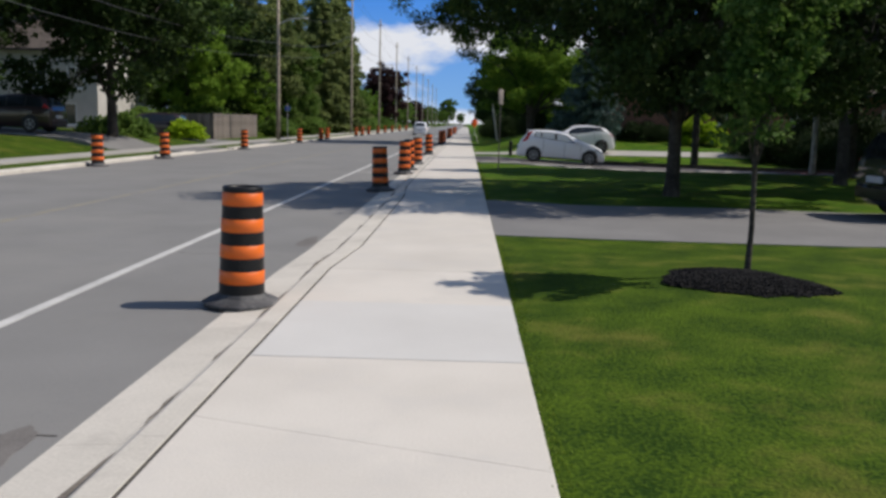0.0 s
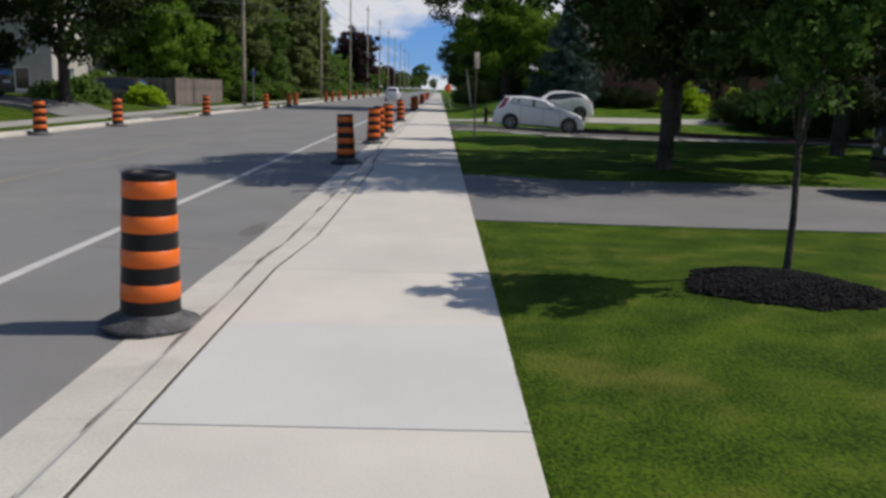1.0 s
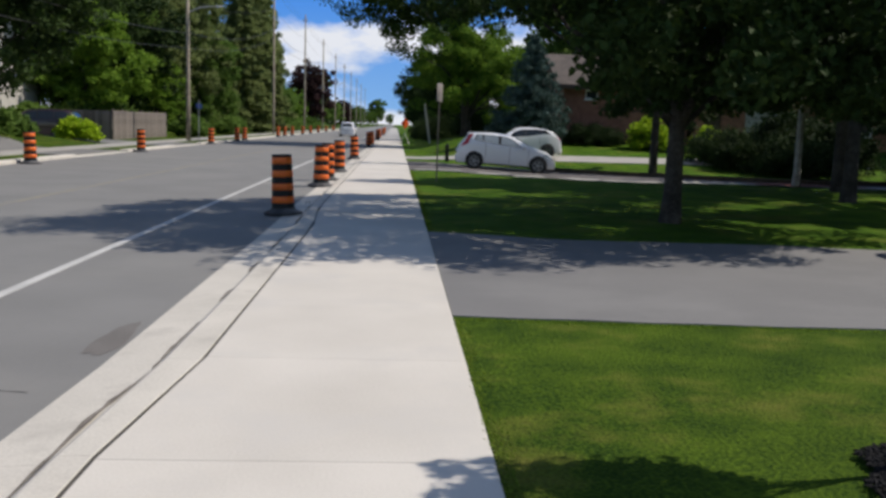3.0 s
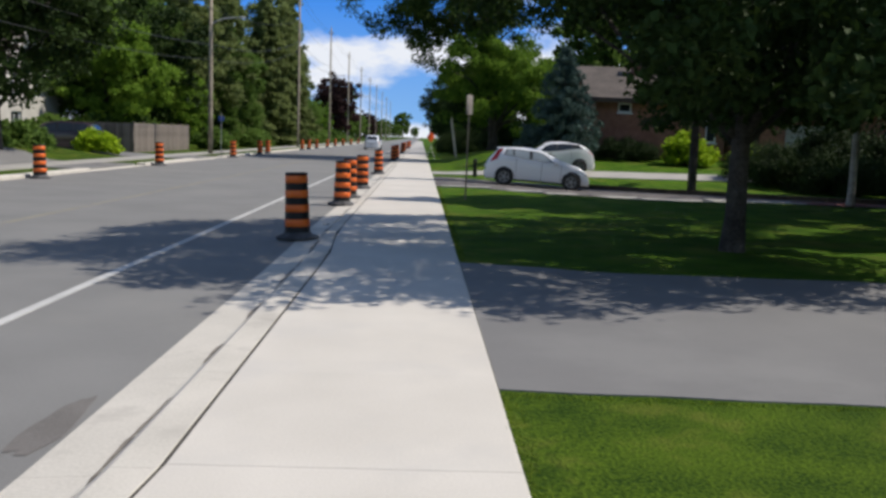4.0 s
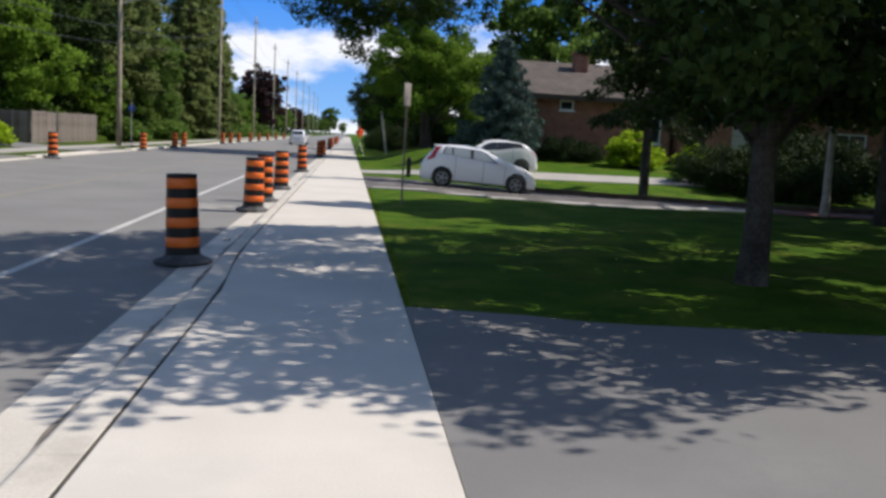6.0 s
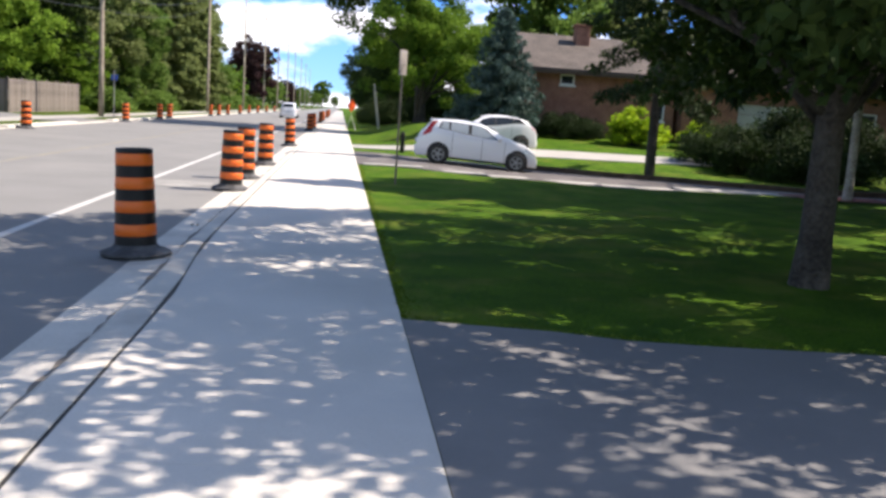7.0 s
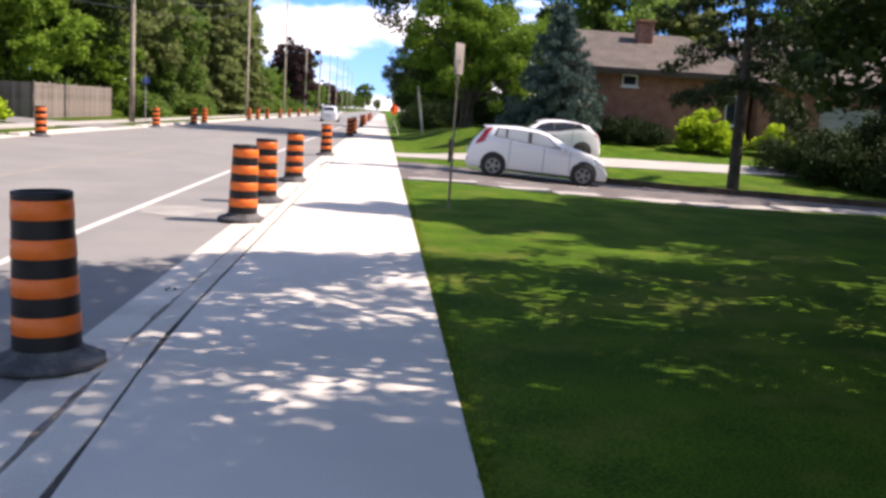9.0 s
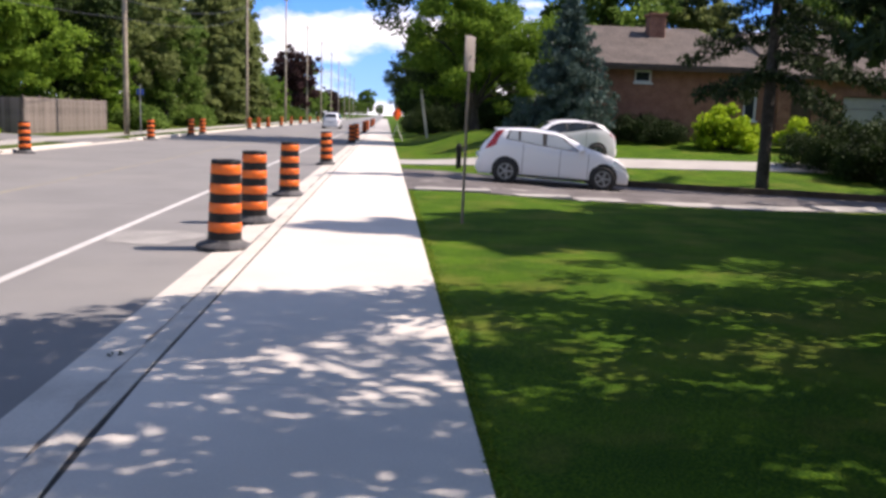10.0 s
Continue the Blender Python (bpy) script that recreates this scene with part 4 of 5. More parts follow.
van.matrix_basis = pose(-6.1, 118, ROAD_Z, 0, 0, 90)

dark = car("dark_suv", M_BLACKCAR, 4.7, 1.9,
           [(0, 0.95), (0.06, 1.25), (0.25, 1.65), (0.6, 1.75), (2.0, 1.78), (2.8, 1.7), (3.5, 1.22), (4.3, 1.1), (4.6, 0.95), (4.7, 0.6)],
           [(0, 1.1), (1.0, 1.12), (3.0, 1.08), (4.7, 0.8)],
           (0.9, 3.7), 0.36, [(0.35, 1.1, 0.12, 0.02), (1.15, 2.0, 0.02, 0.02), (2.05, 3.05, 0.02, 0.4)], [(0.08, 0.28), (2.85, 3.4)], None, M_GLASS, ground=0.26)
tagged(dark, "black sport utility vehicle parked on the asphalt drive", "car", "parked cars")
dark.matrix_basis = pose(7.75, 17.3, 0.0, 0, 0, 2)
m = car("maroon_suv", M_REDCAR, 4.6, 1.85,
        [(0, 0.95), (0.06, 1.2), (0.25, 1.55), (0.6, 1.65), (2.0, 1.68), (2.7, 1.6), (3.4, 1.15), (4.2, 1.05), (4.5, 0.9), (4.6, 0.6)],
        [(0, 1.05), (1.0, 1.08), (3.0, 1.02), (4.6, 0.8)],
        (0.9, 3.6), 0.35, [(0.35, 1.1, 0.12, 0.02), (1.15, 2.0, 0.02, 0.02), (2.05, 3.0, 0.02, 0.4)], [(0.08, 0.28), (2.75, 3.3)], None, M_GLASS)
tagged(m, "dark maroon car parked on the drive across the road", "car", "parked cars")
m.matrix_basis = pose(-20.6, 45.2, ground_z(-22.5, 45.2) + 0.05, 0, 0, 178) @ Matrix.Diagonal((1.08, 1.08, 1.12, 1))
g = copy_thing(m, pose(-19.6, 62.6, 0.04, 0, 0, 180))
tagged(g, "dark car parked beside the wooden fence", "car", "parked cars")


# ---- houses ----
def wall(thing, axis, at, a, b, z0, z1, holes, mat, thick=0.3, name="wall"):
    """A wall along x (axis 'x', at y) or along y, with openings cut through: holes (a0, a1, z0, z1)."""
    bm = bmesh.new()
    cuts = sorted({a, b, *[v for h in holes for v in h[:2]]})
    for p, q in zip(cuts, cuts[1:]):
        gaps = sorted((h[2], h[3]) for h in holes if h[0] <= p and h[1] >= q)
        z = z0
        for lo, hi in gaps + [(z1, z1)]:
            if lo > z:
                if axis == 'x':
                    add_box(bm, (p, at, z), (q, at + thick, lo))
                else:
                    add_box(bm, (at, p, z), (at + thick, q, lo))
            z = hi
    bmesh.ops.remove_doubles(bm, verts=bm.verts, dist=0.0005)
    return part(name, bm, mat, thing)


def window(thing, axis, at, a, b, z0, z1, mullions=1):
    def slab(u0, u1, d0, d1, lo, hi, bm):
        if axis == 'x':
            add_box(bm, (u0, at + d0, lo), (u1, at + d1, hi))
        else:
            add_box(bm, (at + d0, u0, lo), (at + d1, u1, hi))
    win = empty("window", pose(0, 0, 0))
    win.parent = thing
    bm = bmesh.new()
    t = 0.08
    slab(a, a + t, 0.04, 0.16, z0, z1, bm)
    slab(b - t, b, 0.04, 0.16, z0, z1, bm)
    slab(a + t, b - t, 0.04, 0.16, z0, z0 + t, bm)
    slab(a + t, b - t, 0.04, 0.16, z1 - t, z1, bm)
    for k in range(mullions):
        u = a + (b - a) * (k + 1) / (mullions + 1)
        slab(u - 0.03, u + 0.03, 0.05, 0.15, z0 + t, z1 - t, bm)
    part("window_frame", bm, M_WPAINT, win, "white window frame")
    bm = bmesh.new()
    slab(a - 0.06, b + 0.06, -0.08, 0.04, z0 - 0.08, z0, bm)
    part("window_sill", bm, M_WPAINT, win)
    bm = bmesh.new()
    slab(a + t, b - t, 0.09, 0.11, z0 + t, z1 - t, bm)
    part("pane", bm, M_PANE, win, "dark glass pane")
    return win


def gable_roof(thing, x0, x1, y0, y1, eave, ridge, mat, name="roof", over=0.45, along='x', hip=0.0):
    """A pitched roof with thickness."""
    bm = bmesh.new()
    th = 0.18
    if along == 'x':
        prof = [(y0 - over, eave - 0.12), ((y0 + y1) / 2, ridge), (y1 + over, eave - 0.12)]
        ends = (x0 - over, x1 + over)
        mk = lambda e, p, dz: (e, p[0], p[1] + dz)
    else:
        prof = [(x0 - over, eave - 0.12), ((x0 + x1) / 2, ridge), (x1 + over, eave - 0.12)]
        ends = (y0 - over, y1 + over)
        mk = lambda e, p, dz: (p[0], e, p[1] + dz)
    vs = [[[bm.verts.new(mk(e, p, dz)) for p in prof] for dz in (0, th)] for e in ends]
    for d in (0, 1):
        if hip:
            vs[1][d][1].co.x -= hip
            bm.faces.new((vs[1][d][0], vs[1][d][1], vs[1][d][2]))
    for k in (0, 1):
        for d in (0, 1):
            bm.faces.new((vs[0][d][k], vs[1][d][k], vs[1][d][k + 1], vs[0][d][k + 1]))
    for e in (0, 1):
        for k in (0, 1):
            bm.faces.new((vs[e][0][k], vs[e][0][k + 1], vs[e][1][k + 1], vs[e][1][k]))
    for k in (0, 2):
        bm.faces.new((vs[0][0][k], vs[1][0][k], vs[1][1][k], vs[0][1][k]))
    return part(name, bm, mat, thing, "brown asphalt shingle roof")


def gable_fill(thing, axis, at, a, b, z0, ridge, mat, thick=0.25):
    bm = bmesh.new()
    pts = [(a, z0), (b, z0), ((a + b) / 2, ridge)]
    for d in (0, thick):
        bm.verts.ensure_lookup_table()
    f = [bm.verts.new((at, u, z) if axis == 'y' else (u, at, z)) for u, z in pts]
    k = [bm.verts.new((at + thick, u, z) if axis == 'y' else (u, at + thick, z)) for u, z in pts]
    bm.faces.new(f)
    bm.faces.new(k[::-1])
    for i in range(3):
        j = (i + 1) % 3
        bm.faces.new((f[i], f[j], k[j], k[i]))
    return part("gable", bm, mat, thing)


house = empty("brick_house", pose(0, 0, 0))
tagged(house, "red-brown brick house with a shingled gable roof and chimney", "house")
H0, HE, HR = 0.3, 4.15, 6.15
wall(house, 'x', 58.0, 9.6, 17.0, H0, HE, [(10.87, 11.63, 3.42, 3.95), (15.9, 16.5, 1.9, 3.3)], M_BRICK)
wall(house, 'x', 67.7, 9.6, 17.0, H0, HE, [], M_BRICK)
wall(house, 'y', 9.6, 58.3, 67.7, H0, HE, [(61, 62.5, 1.8, 3.1)], M_BRICK)
wall(house, 'y', 16.7, 58.3, 67.7, H0, HE, [], M_BRICK)
gable_fill(house, 'y', 9.6, 58, 68, HE, HR - 0.15, M_BRICK)
gable_roof(house, 9.6, 17.0, 58, 68, HE, HR, M_ROOF, hip=2.2)
part("fascia", box((9.15, 57.5, 3.93), (17.45, 57.53, 4.09)), M_TIMBER, house, "dark brown fascia board")
window(house, 'x', 58.0, 10.87, 11.63, 3.42, 3.95, 0)
window(house, 'x', 58.0, 15.9, 16.5, 1.9, 3.3, 0)
window(house, 'y', 9.6, 61, 62.5, 1.8, 3.1, 1)
ch = bmesh.new()
add_box(ch, (12.4, 61.4, 4.7), (13.15, 62.2, 6.72), 0.02)
add_box(ch, (12.33, 61.33, 6.72), (13.22, 62.27, 6.85), 0.02)
part("chimney", ch, M_BRICK, house, "brick chimney")

wing = empty("house_wing", pose(0, 0, 0))
tagged(wing, "brick wing of the house with a pale garage door", "house")
wall(wing, 'x', 57.6, 17.3, 31, H0, 3.9, [(17.9, 18.9, 0.95, 3.0), (20.3, 23.4, 0.95, 3.1), (26, 28, 1.7, 3.0)], M_BRICK)
wall(wing, 'y', 17.3, 57.9, 67, H0, 3.9, [], M_BRICK)
wall(wing, 'y', 30.7, 57.9, 67, H0, 3.9, [], M_BRICK)
wall(wing, 'x', 66.7, 17.6, 30.7, H0, 3.9, [], M_BRICK)
gable_fill(wing, 'y', 17.3, 57.6, 67, 3.9, 5.9, M_SIDING)
gable_fill(wing, 'y', 30.7, 57.6, 67, 3.9, 5.9, M_SIDING)
gable_roof(wing, 17.5, 31, 57.6, 67, 3.9, 6.05, M_ROOF)
window(wing, 'x', 57.6, 26, 28, 1.7, 3.0, 1)
bm = bmesh.new()
for k in range(4):
    add_box(bm, (20.32, 57.72, 0.97 + k * 0.53), (23.38, 57.78, 0.97 + k * 0.53 + 0.51), 0.012)
part("garage_door", bm, M_SIDING, wing, "white panelled garage door")
part("front_door", box((17.92, 57.72, 0.95), (18.88, 57.78, 2.98), 0.01), M_TIMBER, wing, "dark brown front door")

side = empty("dark_house", pose(0, 0, 0))
tagged(side, "brick house with white trim in deep tree shade", "house")
wall(side, 'y', 23.5, 19.5, 32, -0.1, 5.2, [(21, 23, 0.9, 2.4), (25.5, 27, 0.9, 2.4), (29, 30.2, 0.2, 2.4)], M_BRICK)
wall(side, 'x', 19.5, 23.8, 34, -0.1, 5.2, [(26, 28, 0.9, 2.4)], M_BRICK)
wall(side, 'x', 31.7, 23.8, 34, -0.1, 5.2, [], M_BRICK)
wall(side, 'y', 33.7, 19.8, 31.7, -0.1, 5.2, [], M_BRICK)
gable_roof(side, 23.5, 34, 19.5, 32, 5.2, 8.2, M_ROOF)
window(side, 'y', 23.5, 21, 23, 0.9, 2.4, 1)
window(side, 'y', 23.5, 25.5, 27, 0.9, 2.4, 1)
window(side, 'x', 19.5, 26, 28, 0.9, 2.4, 1)
part("front_door", box((23.6, 29.02, 0.2), (23.66, 30.18, 2.38), 0.01), M_WPAINT, side, "white front door")

far = empty("pale_house", pose(0, 0, 0))
tagged(far, "pale sided house half hidden by trees across the road", "house")
wall(far, 'x', 62.0, -37, -25.5, 0.2, 6.0, [(-27.6, -26.4, 3.4, 4.9), (-30.5, -29, 3.4, 4.9), (-35.6, -32, 0.3, 2.5), (-29, -27, 0.9, 2.4)], M_SIDING)
wall(far, 'y', -25.8, 62.3, 72, 0.2, 6.0, [(64, 65.5, 3.4, 4.9), (64, 65.5, 0.9, 2.4), (67.5, 69, 3.4, 4.9)], M_SIDING)
wall(far, 'y', -37, 62.3, 72, 0.2, 6.0, [], M_SIDING)
wall(far, 'x', 71.7, -36.7, -25.8, 0.2, 6.0, [], M_SIDING)
gable_roof(far, -37, -25.5, 62, 72, 6.0, 9.0, M_ROOF)
gable_fill(far, 'y', -25.8, 62, 72, 6.0, 8.8, M_SIDING)
for a, b, lo, hi in ((-27.6, -26.4, 3.4, 4.9), (-30.5, -29, 3.4, 4.9), (-29, -27, 0.9, 2.4)):
    window(far, 'x', 62.0, a, b, lo, hi, 1)
for a, b, lo, hi in ((64, 65.5, 3.4, 4.9), (64, 65.5, 0.9, 2.4), (67.5, 69, 3.4, 4.9)):
    window(far, 'y', -25.8, a, b, lo, hi, 1)
bm = bmesh.new()
for k in range(4):
    add_box(bm, (-35.58, 62.1, 0.32 + k * 0.54), (-32.02, 62.16, 0.32 + k * 0.54 + 0.52), 0.012)
part("garage_door", bm, M_WPAINT, far, "white panelled garage door")


# ---- poles and wires ----
def utility_pole(x, y, height, arm_z=None):
    thing = empty("utility_pole", pose(x, y, -0.05))
    part("shaft", tube([(0, 0, -0.3), (0, 0, 3), (0.02, 0, height)], [0.17, 0.155, 0.1], 12), M_POLE, thing, "weathered wooden shaft", True)
    part("crossarm", box((-0.34, -0.05, height - 1.0), (0.34, 0.05, height - 0.88), 0.01), M_POLE, thing)
    for u in (-0.3, 0.3):
        part("insulator", lathe([(0.03, 0), (0.06, 0.03), (0.045, 0.07), (0.06, 0.1), (0.03, 0.16)], 10), M_GREYPOST, thing).matrix_basis = pose(u, 0, height - 0.86)
    if arm_z:
        part("lamp_arm", tube([(0.1, 0, arm_z), (0.9, 0, arm_z + 0.35), (1.9, 0, arm_z + 0.45)], [0.055, 0.05, 0.045], 8), M_GALV, thing)
        bm = lathe([(0.02, -0.06), (0.12, -0.05), (0.15, 0.02), (0.06, 0.07)], 12)
        bm.transform(Matrix.Diagonal((2.2, 1, 1, 1)))
        part("lamp_head", bm, M_GALV, thing, "grey street lamp head", True).matrix_basis = pose(2.1, 0, arm_z + 0.45)
    return tagged(thing, "weathered wooden utility pole with a crossarm", "utility pole", "utility poles along the road")


POLES = [(-15.0, 18, 12.5), (-14.85, 70.9, 13.5), (-14.9, 116, 18.5), (-14.9, 153, 18.5), (-14.9, 189, 18), (-14.9, 226, 18), (-14.9, 263, 18), (-14.9, 300, 18), (-14.9, 342, 18), (-14.9, 385, 18), (-14.9, 432, 18)]
for k, (x, y, h) in enumerate(POLES):
    utility_pole(x, y, h, 9.0 if k == 1 else 10.6 if k in (3, 5) else None)
for u, dz, r in ((-0.3, -0.75, 0.012), (0.3, -0.75, 0.012), (0.1, -3.6, 0.012), (0.12, -6.0, 0.02), (0.12, -7.0, 0.016)):
    pts = []
    for (x0, y0, h0), (x1, y1, h1) in zip(POLES, POLES[1:]):
        for k in range(8):
            t = k / 8
            pts.append((x0 + (x1 - x0) * t + u, y0 + (y1 - y0) * t, h0 + (h1 - h0) * t + dz - 4 * t * (1 - t) * 0.8))
    tagged(part("overhead_wire", tube(pts, [r] * len(pts), 5), M_WIRE), "thin black overhead wire sagging between the poles", "wire", "overhead wires")

sg = empty("street_sign", pose(-14.35, 72.0, 0))
part("post", tube([(0, 0, -0.2), (0, 0, 2.9)], [0.03, 0.03], 8), M_GALV, sg)
part("plate", box((-0.2, -0.015, 2.3), (0.2, 0.015, 2.65), 0.01), M_BLUE, sg, "blue sign plate")
tagged(sg, "small blue road sign on a thin metal post", "road sign")

# ---- fence ----
def fence(x, y0, y1, depth):
    thing = empty("wooden_fence", pose(0, 0, 0))
    n = int((y1 - y0) / 0.15)
    base = None
    for k in range(n):
        h = 1.93 + 0.05 * noise.noise((k * 0.7, 3, 0))
        y = y0 + k * 0.15
        bm = box((0, 0, 0.03), (0.025, 0.14, 1.9), 0.004)
        if base is None:
            base = part("board", bm, M_FENCE, thing)
            ob = base
        else:
            bm.free()
            ob = new("board", base.data)
            ob.parent = thing
        ob.matrix_basis = pose(x + 0.006 * ((k * 37) % 3), y, 0, 0, 0, 0) @ Matrix.Diagonal((1, 1, h / 1.9, 1))
    for k in range(int(depth / 0.15)):
        ob = new("board", base.data)
        ob.parent = thing
        ob.matrix_basis = pose(x - 0.1 - k * 0.15, y0 - 0.02, 0, 0, 0, 90)
    y = y0
    while y < y1 + 0.1:
        part("post", box((x - 0.12, y - 0.05, -0.2), (x - 0.02, y + 0.05, 2.02), 0.008), M_FENCE, thing)
        y += 2.25
    for z in (0.4, 1.5):
        part("rail", box((x - 0.06, y0, z), (x - 0.004, y1, z + 0.09), 0.004), M_FENCE, thing)
    return tagged(thing, "weathered grey-brown board fence", "fence")


fence(-18.6, 66.0, 79.7, 5)

# ---- signs and posts by the pavement ----
sg = empty("parking_sign", pose(1.13, 32.0, lift(1.13, 32), 0, 0.5, 0))
part("post", tube([(0, 0, -0.2), (0, 0, 2.85)], [0.023, 0.021], 8), M_RUST, sg, "thin weathered post")
part("plate", box((-0.15, -0.006, 2.3), (0.15, 0.006, 2.82), 0.004), M_SIGNBACK, sg, "dull sign plate turned away").matrix_basis = pose(0, -0.04, 0, 0, 0, 55)
part("bracket", box((-0.03, -0.045, 2.5), (0.03, 0.0, 2.54)), M_GALV, sg)
tagged(sg, "narrow parking sign on a thin weathered post in the lawn", "road sign")
pst = empty("leaning_post", pose(2.55, 75.0, 0.1, 0, -9, 0))
part("post", box((-0.08, -0.08, -0.3), (0.08, 0.08, 3.15), 0.012), M_GREYPOST, pst)
part("cap", box((-0.1, -0.1, 3.15), (0.1, 0.1, 3.19), 0.01), M_GREYPOST, pst)
tagged(pst, "leaning pale grey post in the lawn", "post")
bl = empty("bollard", pose(2.3, 47.3, lift(2.3, 47.3)))
part("shaft", lathe([(0.09, -0.1), (0.09, 0.55), (0.1, 0.56), (0.1, 0.72), (0.05, 0.76)], 14), M_BLACKP, bl, smooth=False)
part("cap", lathe([(0.07, 0.755), (0.06, 0.79), (0.02, 0.8)], 14), M_BLACKP, bl)
tagged(bl, "short black bollard light beside the drive", "bollard")
cs = empty("construction_sign", pose(0.62, 75.5, 0))
part("plate", box((-0.3, -0.01, -0.3), (0.3, 0.01, 0.3), 0.01), M_SIGNORANGE, cs, "orange diamond plate").matrix_basis = pose(0, 0, 1.7, 0, 0, 40) @ pose(0, 0, 0, 0, 45, 0)
for sd in (-1, 1):
    part("leg", tube([(0, 0.05, 1.0), (sd * 0.35, 0.25, 0.02)], [0.018, 0.018], 6), M_GALV, cs)
    part("leg", tube([(0, 0.05, 1.0), (sd * 0.35, -0.25, 0.02)], [0.018, 0.018], 6), M_GALV, cs)
part("mast", tube([(0, 0.03, 0.9), (0, 0.03, 2.3)], [0.02, 0.02], 6), M_GALV, cs)
tagged(cs, "orange diamond construction sign on a folding stand", "road sign")

# ---- mulch ring ----
rnd = random.Random(7)
mb = empty("mulch_bed", pose(2.84, 9.25, lift(2.84, 9.25) - 0.02, 0, 0, -40) @ Matrix.Diagonal((0.92, 0.92, 0.8, 1)))
bm = bmesh.new()
ring = []
for j in range(7):
    q = j / 6
    ring.append([])
    for i in range(36):
        a = 2 * math.pi * i / 36
        k = 1 + 0.06 * math.sin(3 * a + 1) + 0.05 * math.sin(5 * a) + 0.03 * math.sin(11 * a)
        r = 0.8 * q * k
        ring[-1].append(bm.verts.new((r * 1.12 * math.cos(a), r * 0.92 * math.sin(a), 0.13 * (1 - q ** 2.2) - 0.01 + 0.012 * rnd.random())))
for a, b in zip(ring, ring[1:]):
    for i in range(36):
        j = (i + 1) % 36
        bm.faces.new((a[i], a[j], b[j], b[i]))
bmesh.ops.remove_doubles(bm, verts=bm.verts, dist=0.001)
part("mound", bm, M_MULCH, mb, smooth=True)
vs, fs = [], []
for k in range(3600):
    a, q = rnd.uniform(0, 6.283), rnd.random() ** 0.5
    kk = 1 + 0.06 * math.sin(3 * a + 1) + 0.05 * math.sin(5 * a) + 0.03 * math.sin(11 * a)
    r = 0.83 * q * kk
    mm = pose(r * 1.12 * math.cos(a), r * 0.92 * math.sin(a), 0.13 * (1 - min(q, 1) ** 2.2) + 0.008, rnd.uniform(-35, 35), rnd.uniform(-35, 35), rnd.uniform(0, 360))
    l, w, h = rnd.uniform(0.012, 0.035), rnd.uniform(0.006, 0.013), 0.005
    n0 = len(vs)
    vs += [tuple(mm @ Vector(p)) for p in ((-l, -w, -h), (l, -w * 0.6, -h), (l * 0.8, w, -h), (-l * 0.7, w * 0.8, -h), (-l * 0.9, -w * 0.8, h), (l * 0.9, -w * 0.5, h), (l * 0.7, w * 0.8, h), (-l * 0.6, w * 0.7, h))]
    fs += [tuple(n0 + i for i in q4) for q4 in ((4, 5, 6, 7), (0, 1, 5, 4), (1, 2, 6, 5), (2, 3, 7, 6), (3, 0, 4, 7))]
tagged(raw("mulch", vs, fs, M_MULCH, mb), kind="stuff")
tagged(mb, "round black mulch mound at the foot of the young tree", "mulch bed")
rb = blot("red_mulch_bed", 13.6, 35.2, 2.0, 0.9, lift(13.6, 35.2) + 0.05, M_REDMULCH, None, 9)
tagged(rb, "flat reddish mulch bed under the pale trunk", "mulch bed", kind="structure")

# ---- grass blades beside the pavement ----
def on_drive(x, y):
    return 13.12 - 0.03 * x < y < 19.5 - 0.16 * x


gr = np.random.default_rng(3)
vs, fs = [], []
for k in range(7000):
    if k < 5000:
        x, y = 0.435 + abs(gr.normal()) * 0.05, gr.uniform(3, 38)
    else:
        x = gr.uniform(0.45, 5)
        y = (13.2 - 0.03 * x - abs(gr.normal()) * 0.05) if k % 2 else (19.45 - 0.16 * x + abs(gr.normal()) * 0.05)
    if (k < 5000 and on_drive(x, y)) or (x - 2.84) ** 2 + (y - 9.25) ** 2 < 0.56:
        continue
    h = gr.uniform(0.01, 0.024) * (1.25 if k < 5000 else 1.0)
    a = gr.uniform(0, 6.283)
    w = 0.006 + 0.0003 * (y - 3)
    lx, ly = gr.normal() * h * 0.7 - (0.012 if k < 5000 else 0), gr.normal() * h * 0.7
    z = lift(x, y) - 0.015
    n0 = len(vs)
    vs += [(x + math.cos(a) * w, y + math.sin(a) * w, z), (x - math.cos(a) * w, y - math.sin(a) * w, z), (x + lx, y + ly, z + h)]
    fs.append((n0, n0 + 1, n0 + 2))
tagged(raw("grass_blades", vs, fs, M_GRASS), "short green grass blades of the mown lawn", "grass", kind="stuff")

# ---- leaf litter on the kerb ----
ll = shrub("leaf_tuft", 91, 0.1, 0.07, 0.05, L_DARKNEEDLE, 5, 5, 0.035)
ll.matrix_basis = pose(-1.86, 24.3, -0.05) @ Matrix.Diagonal((0.6, 0.6, 0.5, 1))
tagged(ll, "small clump of fallen leaves on the kerb", "leaf litter")

